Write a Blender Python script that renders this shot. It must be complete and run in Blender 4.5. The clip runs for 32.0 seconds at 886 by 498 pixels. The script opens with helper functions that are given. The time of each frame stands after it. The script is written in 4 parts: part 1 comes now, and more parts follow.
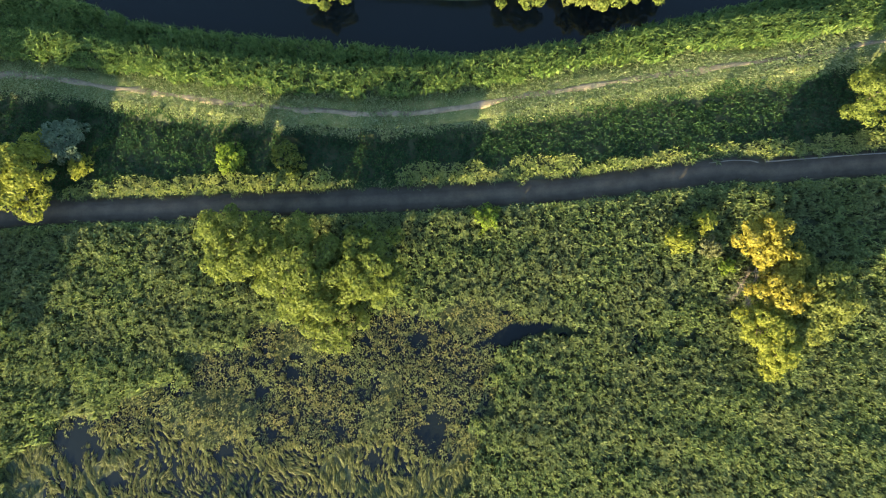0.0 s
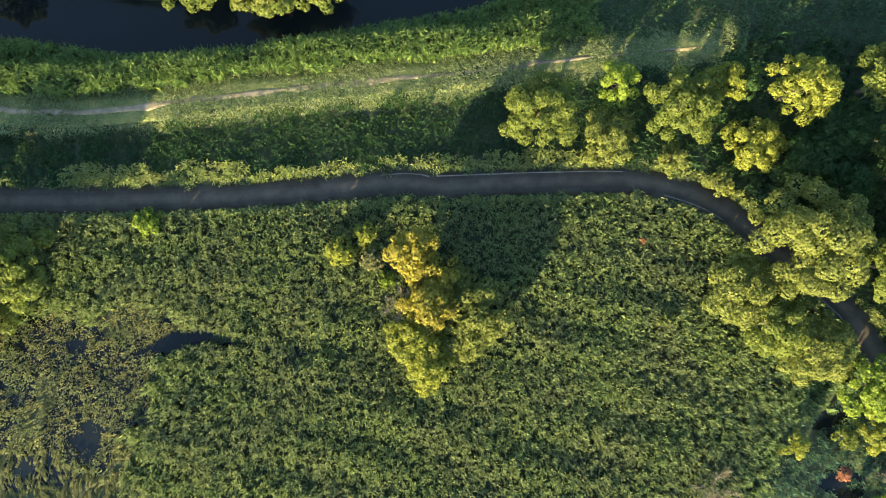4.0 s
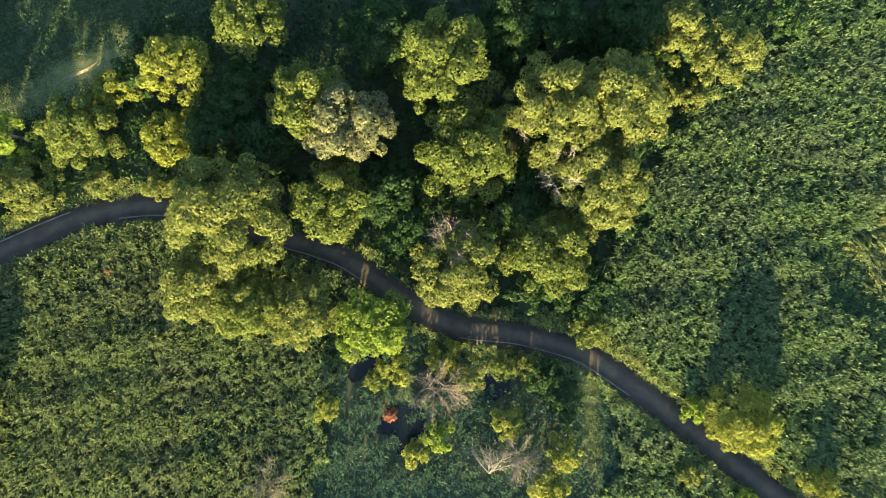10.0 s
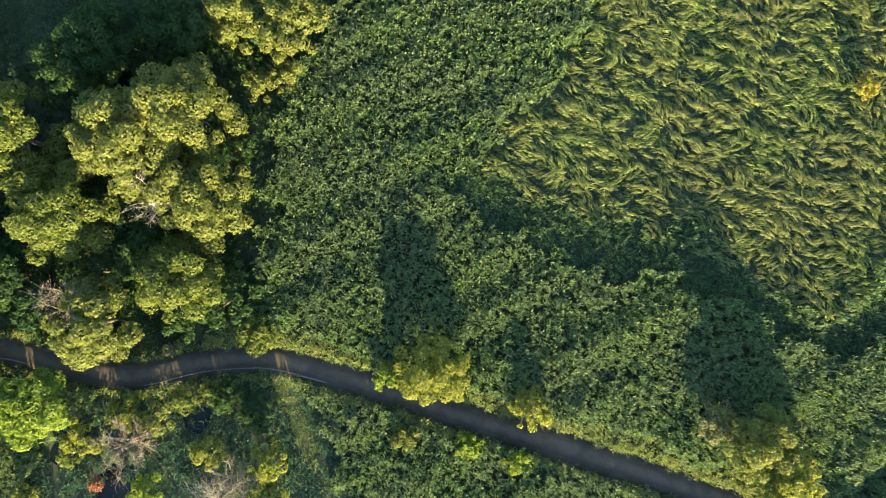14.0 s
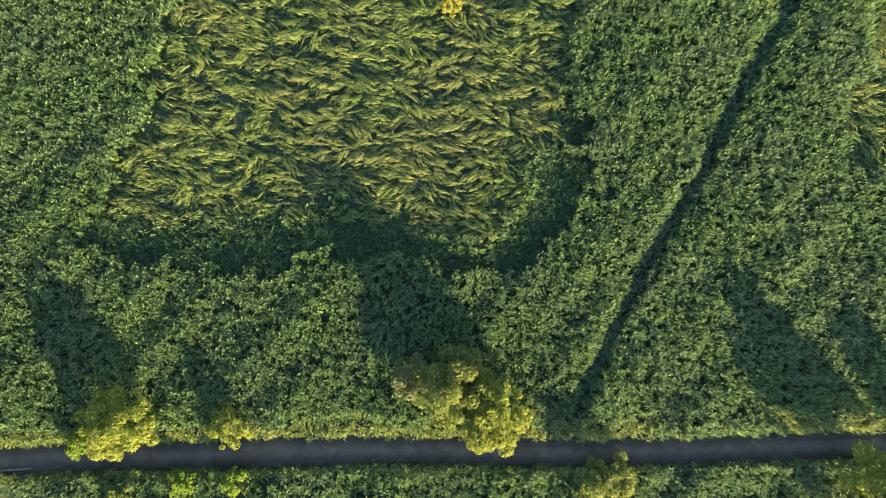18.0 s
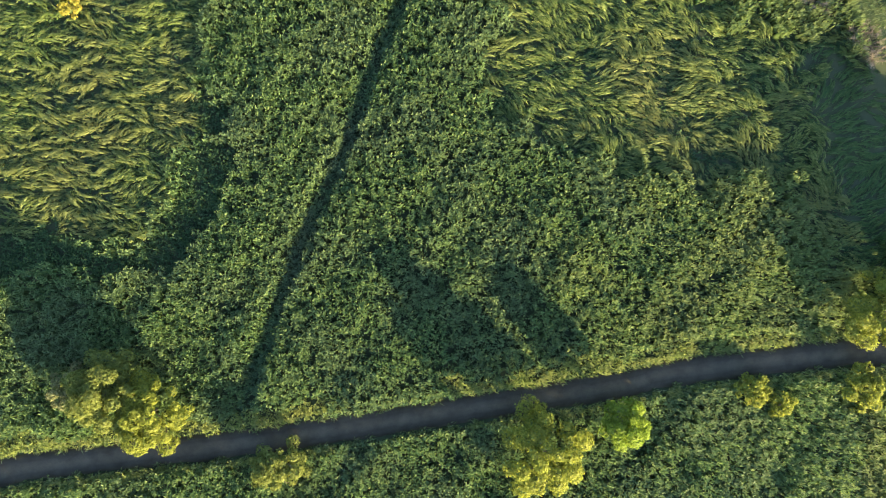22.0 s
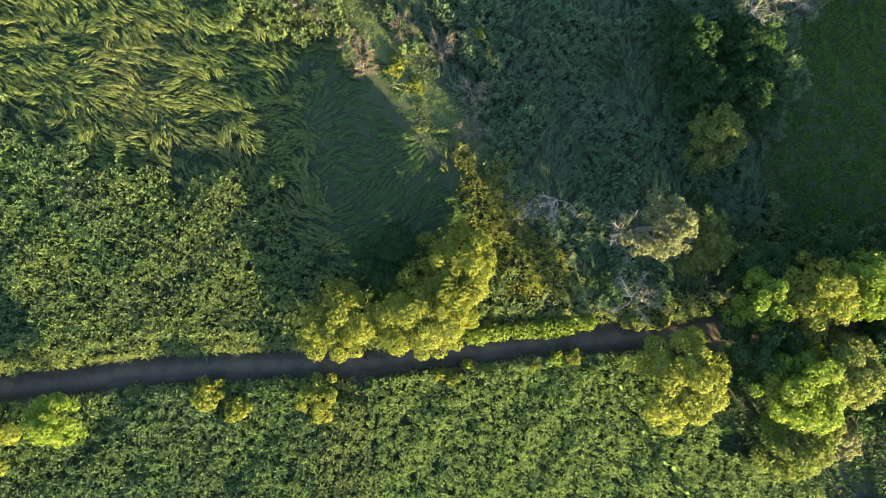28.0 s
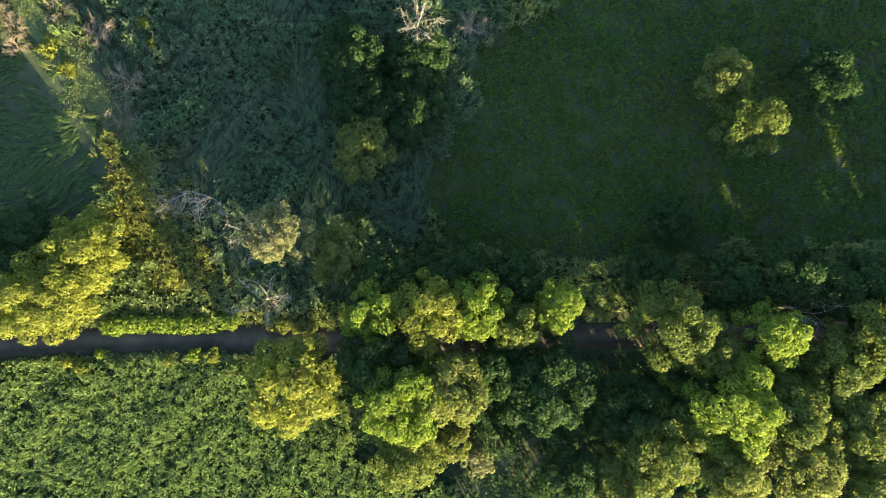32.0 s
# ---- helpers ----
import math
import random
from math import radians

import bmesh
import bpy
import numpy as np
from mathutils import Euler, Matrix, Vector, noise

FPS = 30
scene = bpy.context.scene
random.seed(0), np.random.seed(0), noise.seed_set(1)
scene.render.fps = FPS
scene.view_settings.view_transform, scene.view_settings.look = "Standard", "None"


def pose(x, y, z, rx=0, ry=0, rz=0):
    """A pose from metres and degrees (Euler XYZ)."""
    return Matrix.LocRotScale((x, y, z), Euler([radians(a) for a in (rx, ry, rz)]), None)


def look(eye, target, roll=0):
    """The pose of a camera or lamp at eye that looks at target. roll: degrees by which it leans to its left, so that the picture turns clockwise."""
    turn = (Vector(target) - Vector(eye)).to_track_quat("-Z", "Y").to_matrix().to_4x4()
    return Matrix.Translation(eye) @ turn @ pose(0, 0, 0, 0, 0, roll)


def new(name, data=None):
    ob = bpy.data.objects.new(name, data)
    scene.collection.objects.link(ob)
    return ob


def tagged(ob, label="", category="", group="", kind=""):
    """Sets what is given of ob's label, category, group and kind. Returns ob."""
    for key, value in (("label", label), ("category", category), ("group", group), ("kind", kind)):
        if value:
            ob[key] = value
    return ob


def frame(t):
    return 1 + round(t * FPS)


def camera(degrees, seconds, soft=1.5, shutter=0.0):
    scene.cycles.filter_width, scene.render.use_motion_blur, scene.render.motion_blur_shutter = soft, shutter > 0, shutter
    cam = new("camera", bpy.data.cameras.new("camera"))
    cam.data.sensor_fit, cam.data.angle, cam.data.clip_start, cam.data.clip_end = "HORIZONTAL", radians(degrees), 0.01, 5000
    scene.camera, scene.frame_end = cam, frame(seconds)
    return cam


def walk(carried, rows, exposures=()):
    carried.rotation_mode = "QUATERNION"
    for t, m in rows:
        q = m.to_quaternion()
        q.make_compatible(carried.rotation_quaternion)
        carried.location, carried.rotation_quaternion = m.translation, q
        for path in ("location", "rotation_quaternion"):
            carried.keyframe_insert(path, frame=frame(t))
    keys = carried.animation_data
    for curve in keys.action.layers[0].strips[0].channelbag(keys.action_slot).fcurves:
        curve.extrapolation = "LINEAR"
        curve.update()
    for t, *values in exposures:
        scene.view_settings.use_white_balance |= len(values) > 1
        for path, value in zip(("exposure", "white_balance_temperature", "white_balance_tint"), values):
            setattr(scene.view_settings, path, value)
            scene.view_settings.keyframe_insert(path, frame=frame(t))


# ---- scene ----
cam = camera(79.01, 32.0, soft=1.1)
PATH = [
    (0, -0.00, 0.00, 71.99, 1.206, 1.481, 0.031),
    (1, 10.02, 0.56, 71.43, 1.014, 0.786, 1.567),
    (2, 20.19, 1.18, 71.05, 0.974, 0.142, 2.686),
    (3, 30.50, 1.61, 70.85, 1.098, -0.471, 2.727),
    (3.5, 35.73, 1.77, 70.80, 1.204, -0.726, 2.589),
    (5.5, 57.93, 0.97, 70.71, 2.084, -0.752, -2.945),
    (6, 63.53, 0.47, 70.64, 2.180, -0.742, -4.772),
    (7, 74.71, -0.71, 70.43, 2.169, -0.719, -8.239),
    (8, 85.83, -2.34, 70.11, 1.853, -0.675, -12.112),
    (9, 96.52, -4.94, 69.76, 1.735, -0.733, -16.324),
    (10, 107.02, -8.15, 69.64, 1.492, -0.854, -20.728),
    (11, 117.29, -12.13, 69.46, 1.204, -0.940, -25.129),
    (12, 126.91, -17.09, 69.46, 1.150, -1.182, -29.927),
    (13, 136.17, -22.76, 69.43, 1.003, -1.337, -35.088),
    (14, 145.24, -29.69, 69.39, 0.943, -1.001, -40.230),
    (14.5, 149.57, -33.49, 69.31, 0.920, -0.833, -42.765),
    (16.5, 164.61, -50.82, 69.02, 1.206, -0.067, -52.484),
    (17, 167.86, -55.35, 68.92, 1.177, 0.056, -54.746),
    (18, 173.64, -64.54, 68.66, 1.162, 0.022, -59.537),
    (19, 178.33, -73.86, 68.42, 1.202, -0.256, -64.236),
    (20, 182.78, -83.54, 68.38, 1.063, -0.402, -66.477),
    (21, 187.26, -93.45, 68.29, 0.944, -0.441, -66.422),
    (22, 191.45, -103.18, 68.20, 0.977, -0.704, -66.396),
    (23, 195.65, -113.05, 68.21, 1.094, -0.930, -66.250),
    (24, 199.57, -122.75, 68.18, 1.432, -1.385, -65.823),
    (24.5, 201.61, -127.68, 68.21, 1.615, -1.539, -65.387),
    (26.5, 211.07, -147.20, 68.68, 1.578, -1.991, -63.812),
    (27, 213.76, -151.78, 68.81, 1.241, -2.207, -63.336),
    (28, 219.27, -160.64, 69.06, 0.600, -2.795, -62.310),
    (29, 224.53, -169.38, 69.49, 0.235, -3.587, -61.123),
    (30, 229.37, -178.14, 70.25, 0.259, -4.539, -59.994),
    (31, 234.68, -187.47, 71.21, 0.366, -4.955, -58.786),
    (32, 240.31, -196.59, 72.28, 0.384, -5.493, -57.337),
]
walk(cam, [(t, pose(x, y, z, rx, ry, rz)) for t, x, y, z, rx, ry, rz in PATH])

# ---- light: a low evening sun and a clear sky ----
SUN_AZIMUTH, SUN_HEIGHT = 242.5, 10.5
world = bpy.data.worlds.new("world")
scene.world = world
world.use_nodes = True
wn = world.node_tree
sky = wn.nodes.new("ShaderNodeTexSky")
sky.sky_type, sky.sun_disc = "NISHITA", False
sky.ozone_density, sky.dust_density = 1.7, 1.0
sky.sun_elevation, sky.sun_rotation = radians(SUN_HEIGHT), radians(90 - SUN_AZIMUTH)
wn.links.new(sky.outputs[0], wn.nodes["Background"].inputs[0])
wn.nodes["Background"].inputs[1].default_value = 0.0875
sun = new("sun", bpy.data.lights.new("sun", "SUN"))
sun.data.energy, sun.data.angle, sun.data.color = 4.75, radians(0.6), (1.0, 0.78, 0.36)
a, e = radians(SUN_AZIMUTH), radians(SUN_HEIGHT)
toward = Vector((math.cos(a) * math.cos(e), math.sin(a) * math.cos(e), math.sin(e)))
sun.matrix_world = look(toward * 300, (0, 0, 0))
scene.view_settings.exposure = 3.02


# ---- materials ----
def nodes_of(name):
    m = bpy.data.materials.new(name)
    m.use_nodes = True
    t = m.node_tree
    t.nodes.clear()
    return m, t, t.nodes.new("ShaderNodeOutputMaterial")


def ramp_of(t, fac, stops):
    r = t.nodes.new("ShaderNodeValToRGB")
    el = r.color_ramp.elements
    while len(el) < len(stops):
        el.new(0.5)
    for q, (p, c) in zip(el, stops):
        q.position, q.color = p, (*c, 1)
    t.links.new(fac, r.inputs[0])
    return r.outputs[0]


def noise_of(t, scale, detail=3.0, rough=0.55):
    g = t.nodes.new("ShaderNodeNewGeometry")
    n = t.nodes.new("ShaderNodeTexNoise")
    n.inputs["Scale"].default_value, n.inputs["Detail"].default_value, n.inputs["Roughness"].default_value = scale, detail, rough
    t.links.new(g.outputs["Position"], n.inputs["Vector"])
    return n.outputs["Fac"]


def blend(t, fac, a, b, mode="MIX"):
    m = t.nodes.new("ShaderNodeMix")
    m.data_type, m.blend_type = "RGBA", mode
    for s, v in ((m.inputs[0], fac), (m.inputs[6], a), (m.inputs[7], b)):
        if isinstance(v, (int, float)):
            s.default_value = v
        elif isinstance(v, tuple):
            s.default_value = (*v, 1)
        else:
            t.links.new(v, s)
    return m.outputs[2]


def leaf_material(name, stops, patch=None, through_light=0.44, patch_scale=0.12, tint=(0.84, 1.0, 1.56)):
    """Foliage: a colour for every leaf, drifting in patches; light comes through the blades."""
    m, t, out = nodes_of(name)
    stops = [(p, tuple(u * v for u, v in zip(c, tint))) for p, c in stops]
    g = t.nodes.new("ShaderNodeNewGeometry")
    col = ramp_of(t, g.outputs["Random Per Island"], stops)
    if patch:
        patch = tuple(u * v for u, v in zip(patch, tint))
        f = t.nodes.new("ShaderNodeMapRange")
        f.inputs[1].default_value, f.inputs[2].default_value = 0.42, 0.62
        t.links.new(noise_of(t, patch_scale, 4), f.inputs[0])
        mul = t.nodes.new("ShaderNodeMath")
        mul.operation = "MULTIPLY"
        mul.inputs[1].default_value = 0.75
        t.links.new(f.outputs[0], mul.inputs[0])
        col = blend(t, mul.outputs[0], col, patch)
    p = t.nodes.new("ShaderNodeBsdfPrincipled")
    p.inputs["Roughness"].default_value = 0.55
    p.inputs["Specular IOR Level"].default_value = 0.12
    tr = t.nodes.new("ShaderNodeBsdfTranslucent")
    mix = t.nodes.new("ShaderNodeMixShader")
    mix.inputs[0].default_value = through_light
    t.links.new(col, p.inputs["Base Color"])
    t.links.new(col, tr.inputs["Color"])
    t.links.new(p.outputs[0], mix.inputs[1])
    t.links.new(tr.outputs[0], mix.inputs[2])
    t.links.new(mix.outputs[0], out.inputs[0])
    return m


def surface(name, stops, scale=1.0, rough=0.9, fine=8.0, bump=0.2, metal=0.0):
    m, t, out = nodes_of(name)
    col = ramp_of(t, noise_of(t, scale, 5), stops)
    col = blend(t, 0.5, col, ramp_of(t, noise_of(t, fine, 4), [(0.3, (0.35, 0.35, 0.35)), (0.7, (0.75, 0.75, 0.75))]), "OVERLAY")
    p = t.nodes.new("ShaderNodeBsdfPrincipled")
    p.inputs["Roughness"].default_value, p.inputs["Metallic"].default_value = rough, metal
    b = t.nodes.new("ShaderNodeBump")
    b.inputs["Strength"].default_value, b.inputs["Distance"].default_value = bump, 0.1
    t.links.new(noise_of(t, fine, 4), b.inputs["Height"])
    t.links.new(b.outputs[0], p.inputs["Normal"])
    t.links.new(col, p.inputs["Base Color"])
    t.links.new(p.outputs[0], out.inputs[0])
    return m


def water_material():
    m, t, out = nodes_of("still_water")
    p = t.nodes.new("ShaderNodeBsdfPrincipled")
    p.inputs["Base Color"].default_value = (0.006, 0.009, 0.010, 1)
    p.inputs["Roughness"].default_value = 0.06
    p.inputs["IOR"].default_value = 1.33
    b = t.nodes.new("ShaderNodeBump")
    b.inputs["Strength"].default_value = 0.04
    t.links.new(noise_of(t, 1.5, 3), b.inputs["Height"])
    t.links.new(b.outputs[0], p.inputs["Normal"])
    t.links.new(p.outputs[0], out.inputs[0])
    return m


SOIL = surface("damp_soil", [(0.3, (0.018, 0.030, 0.014)), (0.55, (0.032, 0.046, 0.020)), (0.8, (0.05, 0.06, 0.028))], 0.25)
def rutted(m):
    """Two darker wheel ruts with a paler crown and shoulders, broken up by noise."""
    t = m.node_tree
    p = next(q for q in t.nodes if q.type == "BSDF_PRINCIPLED")
    old = p.inputs["Base Color"].links[0].from_socket
    at = t.nodes.new("ShaderNodeAttribute")
    at.attribute_name = "across"
    jig = t.nodes.new("ShaderNodeMath")
    jig.operation, jig.inputs[2].default_value = "MULTIPLY_ADD", -0.2
    jig.inputs[1].default_value = 0.4
    t.links.new(noise_of(t, 0.7, 4), jig.inputs[0])
    add = t.nodes.new("ShaderNodeMath")
    t.links.new(at.outputs["Fac"], add.inputs[0])
    t.links.new(jig.outputs[0], add.inputs[1])
    k = [(0.0, (1.35, 1.3, 1.25)), (0.3, (1.1, 1.08, 1.05)), (0.5, (0.72, 0.72, 0.72)), (0.8, (0.95, 0.95, 0.95)), (1.0, (1.2, 1.15, 1.05))]
    t.links.new(blend(t, 1.0, old, ramp_of(t, add.outputs[0], k), "MULTIPLY"), p.inputs["Base Color"])
    return m


GRAVEL = surface("dark_gravel", [(0.3, (0.033, 0.029, 0.022)), (0.7, (0.064, 0.056, 0.043))], 0.5, 0.95, 14)
PALE_GRAVEL = surface("pale_gravel", [(0.3, (0.10, 0.095, 0.085)), (0.7, (0.17, 0.16, 0.145))], 0.6, 0.95, 14)
DIRT = surface("trodden_dirt", [(0.35, (0.12, 0.10, 0.07)), (0.65, (0.24, 0.195, 0.14))], 0.6, 0.95, 9)
VERGE = surface("worn_turf", [(0.3, (0.05, 0.08, 0.022)), (0.5, (0.10, 0.12, 0.038)), (0.75, (0.18, 0.165, 0.07))], 0.7, 0.95, 7, 0.5)
PALE_TURF = surface("pale_turf", [(0.3, (0.04, 0.065, 0.02)), (0.7, (0.085, 0.105, 0.034))], 0.8, 0.95, 7, 0.5)
BARK = surface("bark", [(0.3, (0.06, 0.05, 0.04)), (0.7, (0.14, 0.12, 0.10))], 1.5, 0.9, 12)
TWIG_BARK = surface("grey_brown_twigs", [(0.3, (0.11, 0.09, 0.075)), (0.7, (0.20, 0.17, 0.145))], 1.5, 0.9, 12)
PALE_BARK = surface("dead_pale_wood", [(0.3, (0.18, 0.165, 0.15)), (0.7, (0.33, 0.31, 0.28))], 1.5, 0.85, 12)
WATER = water_material()
G1, G2 = (0.072, 0.114, 0.032), (0.122, 0.170, 0.042)
REED = leaf_material("reed_leaves", [(0.0, G1), (0.45, G2), (0.85, (0.165, 0.21, 0.053)), (1.0, (0.235, 0.252, 0.07))], (0.13, 0.16, 0.053))
WEST_REED = leaf_material("olive_reed_leaves", [(0.0, (0.085, 0.112, 0.030)), (0.45, (0.142, 0.168, 0.040)), (0.85, (0.19, 0.21, 0.05)), (1.0, (0.26, 0.255, 0.066))], (0.155, 0.16, 0.048))
EAST_REED = leaf_material("yellow_green_reed_leaves", [(0.0, (0.09, 0.124, 0.032)), (0.45, (0.15, 0.188, 0.042)), (0.85, (0.20, 0.23, 0.053)), (1.0, (0.28, 0.28, 0.07))], (0.17, 0.185, 0.05))
REED_TALL = leaf_material("bank_reed_leaves", [(0.0, (0.06, 0.10, 0.02)), (0.5, (0.11, 0.155, 0.028)), (1.0, (0.19, 0.22, 0.045))])
MARSH = leaf_material("withered_marsh_leaves", [(0.0, (0.08, 0.09, 0.032)), (0.4, (0.165, 0.16, 0.045)), (0.8, (0.24, 0.21, 0.055)), (1.0, (0.34, 0.25, 0.08))], (0.15, 0.165, 0.05), patch_scale=0.2)
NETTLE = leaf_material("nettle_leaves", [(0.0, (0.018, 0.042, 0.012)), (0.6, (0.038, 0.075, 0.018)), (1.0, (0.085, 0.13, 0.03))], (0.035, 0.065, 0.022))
LODGED = leaf_material("lodged_reed_blades", [(0.0, (0.08, 0.112, 0.025)), (0.5, (0.155, 0.185, 0.036)), (1.0, (0.30, 0.295, 0.072))], (0.205, 0.19, 0.05), patch_scale=0.08)
TURF = leaf_material("mown_grass", [(0.0, (0.10, 0.13, 0.03)), (0.6, (0.18, 0.20, 0.05)), (1.0, (0.30, 0.28, 0.10))])
VERGE_TURF = leaf_material("verge_blades", [(0.0, (0.16, 0.19, 0.05)), (0.6, (0.27, 0.29, 0.085)), (1.0, (0.42, 0.38, 0.15))])
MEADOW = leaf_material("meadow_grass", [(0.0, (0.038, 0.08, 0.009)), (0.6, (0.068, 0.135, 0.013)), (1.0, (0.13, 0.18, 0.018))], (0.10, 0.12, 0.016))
COPSE = leaf_material("blue_green_sedge", [(0.0, (0.03, 0.07, 0.04)), (0.6, (0.07, 0.12, 0.05)), (1.0, (0.14, 0.18, 0.05))], (0.06, 0.11, 0.05))
PALE_GRASS = leaf_material("pale_grass", [(0.0, (0.09, 0.12, 0.03)), (0.6, (0.16, 0.18, 0.05)), (1.0, (0.25, 0.25, 0.085))])
HOLLOW_GRASS = leaf_material("hollow_grass", [(0.0, (0.062, 0.105, 0.028)), (0.6, (0.105, 0.155, 0.038)), (1.0, (0.16, 0.195, 0.048))])
def crown_material(name, dark, mid, light):
    return leaf_material(name, [(0.0, dark), (0.5, mid), (1.0, light)], tint=(0.96, 1.17, 1.25), through_light=0.58)


RANK = leaf_material("rank_nettle_leaves", [(0.0, (0.07, 0.11, 0.04)), (0.6, (0.115, 0.17, 0.055)), (1.0, (0.19, 0.23, 0.07))], (0.13, 0.15, 0.06))
SEDGE_LEAVES = leaf_material("yellow_sedge_leaves", [(0.0, (0.12, 0.125, 0.02)), (0.5, (0.21, 0.20, 0.03)), (1.0, (0.30, 0.26, 0.045))], (0.13, 0.12, 0.025), patch_scale=0.3)
LOW = leaf_material("low_marsh_leaves", [(0.0, (0.045, 0.08, 0.026)), (0.6, (0.075, 0.12, 0.034)), (1.0, (0.14, 0.18, 0.045))], (0.06, 0.095, 0.03))
BAND = leaf_material("lane_bank_blades", [(0.0, (0.14, 0.165, 0.033)), (0.5, (0.22, 0.24, 0.045)), (1.0, (0.33, 0.32, 0.08))], (0.25, 0.235, 0.055), patch_scale=0.3)
WET_GRASS = leaf_material("wet_grass_blades", [(0.0, (0.09, 0.09, 0.024)), (0.6, (0.165, 0.155, 0.04)), (1.0, (0.25, 0.23, 0.06))])
BRIGHT_REED = leaf_material("bright_reed_leaves", [(0.0, (0.118, 0.165, 0.034)), (0.5, (0.20, 0.25, 0.05)), (1.0, (0.32, 0.34, 0.082))], (0.185, 0.23, 0.048))
TREE = {
    "olive": crown_material("olive_leaves", (0.125, 0.128, 0.035), (0.165, 0.165, 0.045), (0.22, 0.21, 0.065)),
    "lime": crown_material("lime_green_leaves", (0.13, 0.165, 0.025), (0.18, 0.215, 0.033), (0.24, 0.26, 0.05)),
    "green": crown_material("green_leaves", (0.095, 0.108, 0.028), (0.135, 0.148, 0.035), (0.185, 0.19, 0.05)),
    # Darker leaves that carry the shade inside the wood in their colour.
    "dark": crown_material("dark_green_shade_leaves", (0.03, 0.055, 0.02), (0.045, 0.078, 0.026), (0.065, 0.10, 0.035)),
    "yellow": crown_material("yellowing_leaves", (0.155, 0.155, 0.031), (0.21, 0.203, 0.039), (0.275, 0.25, 0.056)),
    "gold": crown_material("golden_autumn_leaves", (0.20, 0.16, 0.032), (0.285, 0.22, 0.04), (0.38, 0.285, 0.065)),
    "tan": crown_material("tan_withering_leaves", (0.14, 0.125, 0.06), (0.19, 0.17, 0.085), (0.26, 0.235, 0.12)),
    "grey": crown_material("grey_green_leaves", (0.10, 0.125, 0.08), (0.15, 0.17, 0.11), (0.21, 0.23, 0.15)),
    "red": crown_material("russet_leaves", (0.21, 0.075, 0.05), (0.30, 0.115, 0.075), (0.36, 0.17, 0.10)),
}


# ---- mesh helpers ----
def mesh_of(name, V, F, material, smooth=False):
    """A mesh from vertex rows and faces that all have the same number of corners."""
    V, F = np.asarray(V, np.float32), np.asarray(F, np.int32)
    me = bpy.data.meshes.new(name)
    k = F.shape[1]
    me.vertices.add(len(V))
    me.vertices.foreach_set("co", V.ravel())
    me.loops.add(F.size)
    me.loops.foreach_set("vertex_index", F.ravel())
    me.polygons.add(len(F))
    me.polygons.foreach_set("loop_start", np.arange(0, F.size, k, dtype=np.int32))
    me.polygons.foreach_set("use_smooth", np.full(len(F), smooth))
    me.update(calc_edges=True)
    me.materials.append(material)
    return me


def part(name, me, parent=None, label=""):
    ob = new(name, me)
    ob.parent = parent
    return tagged(ob, label)


def blades(P, D, U, length, width):
    """A three-cornered blade at each P, pointing along D (unit), its face towards U."""
    S = np.cross(D, U)
    S *= np.reshape(width, (-1, 1)) * 0.5 / (np.linalg.norm(S, axis=1, keepdims=True) + 1e-9)
    V = np.stack([P + S, P + D * np.reshape(length, (-1, 1)), P - S], 1).reshape(-1, 3)
    return V, np.arange(len(V)).reshape(-1, 3)


def smooth_line(points, step=1.0):
    """Points every step metres on a curve through the given ones."""
    p = np.array([(*q, 0.0)[:2] for q in points], float)
    p = np.vstack([2 * p[0] - p[1], p, 2 * p[-1] - p[-2]])
    out = []
    for a, b, c, d in zip(p, p[1:], p[2:], p[3:]):
        n = max(2, int(np.linalg.norm(c - b) / step))
        u = (np.arange(n) / n)[:, None]
        out.append(0.5 * (2 * b + (c - a) * u + (2 * a - 5 * b + 4 * c - d) * u ** 2 + (3 * b - a - 3 * c + d) * u ** 3))
    return np.vstack(out + [p[-2:-1]])


def sides(line):
    d = np.gradient(line, axis=0)
    d /= np.linalg.norm(d, axis=1, keepdims=True)
    return np.stack([-d[:, 1], d[:, 0]], 1)


def distance_to(line, P):
    """Distance from each P to a polyline, and the side (+ to its left)."""
    best, side = np.full(len(P), 1e9), np.ones(len(P))
    for a, b in zip(line[:-1], line[1:]):
        ab = b - a
        u = np.clip(((P - a) @ ab) / (ab @ ab), 0, 1)
        w = P - (a + u[:, None] * ab)
        d = np.hypot(w[:, 0], w[:, 1])
        near = d < best
        best[near] = d[near]
        side[near] = np.sign(ab[0] * w[near, 1] - ab[1] * w[near, 0])
    return best, side


def inside(poly, P):
    c = np.zeros(len(P), bool)
    x, y = P[:, 0], P[:, 1]
    for (x0, y0), (x1, y1) in zip(poly, list(poly[1:]) + [poly[0]]):
        if y0 != y1:
            c ^= ((y0 > y) != (y1 > y)) & (x < (x1 - x0) * (y - y0) / (y1 - y0) + x0)
    return c


def waves(P, size, seed):
    """Smooth random values of about -1 to 1 over the plan, with features of that size."""
    r = np.random.default_rng(seed)
    v = np.zeros(len(P))
    for k in range(7):
        q = r.normal(size=2)
        q *= r.uniform(0.6, 1.9) * 2 * np.pi / size / np.linalg.norm(q) / 1.6
        v += np.sin(P @ q + r.uniform(0, 6.3))
    return v / 2.6


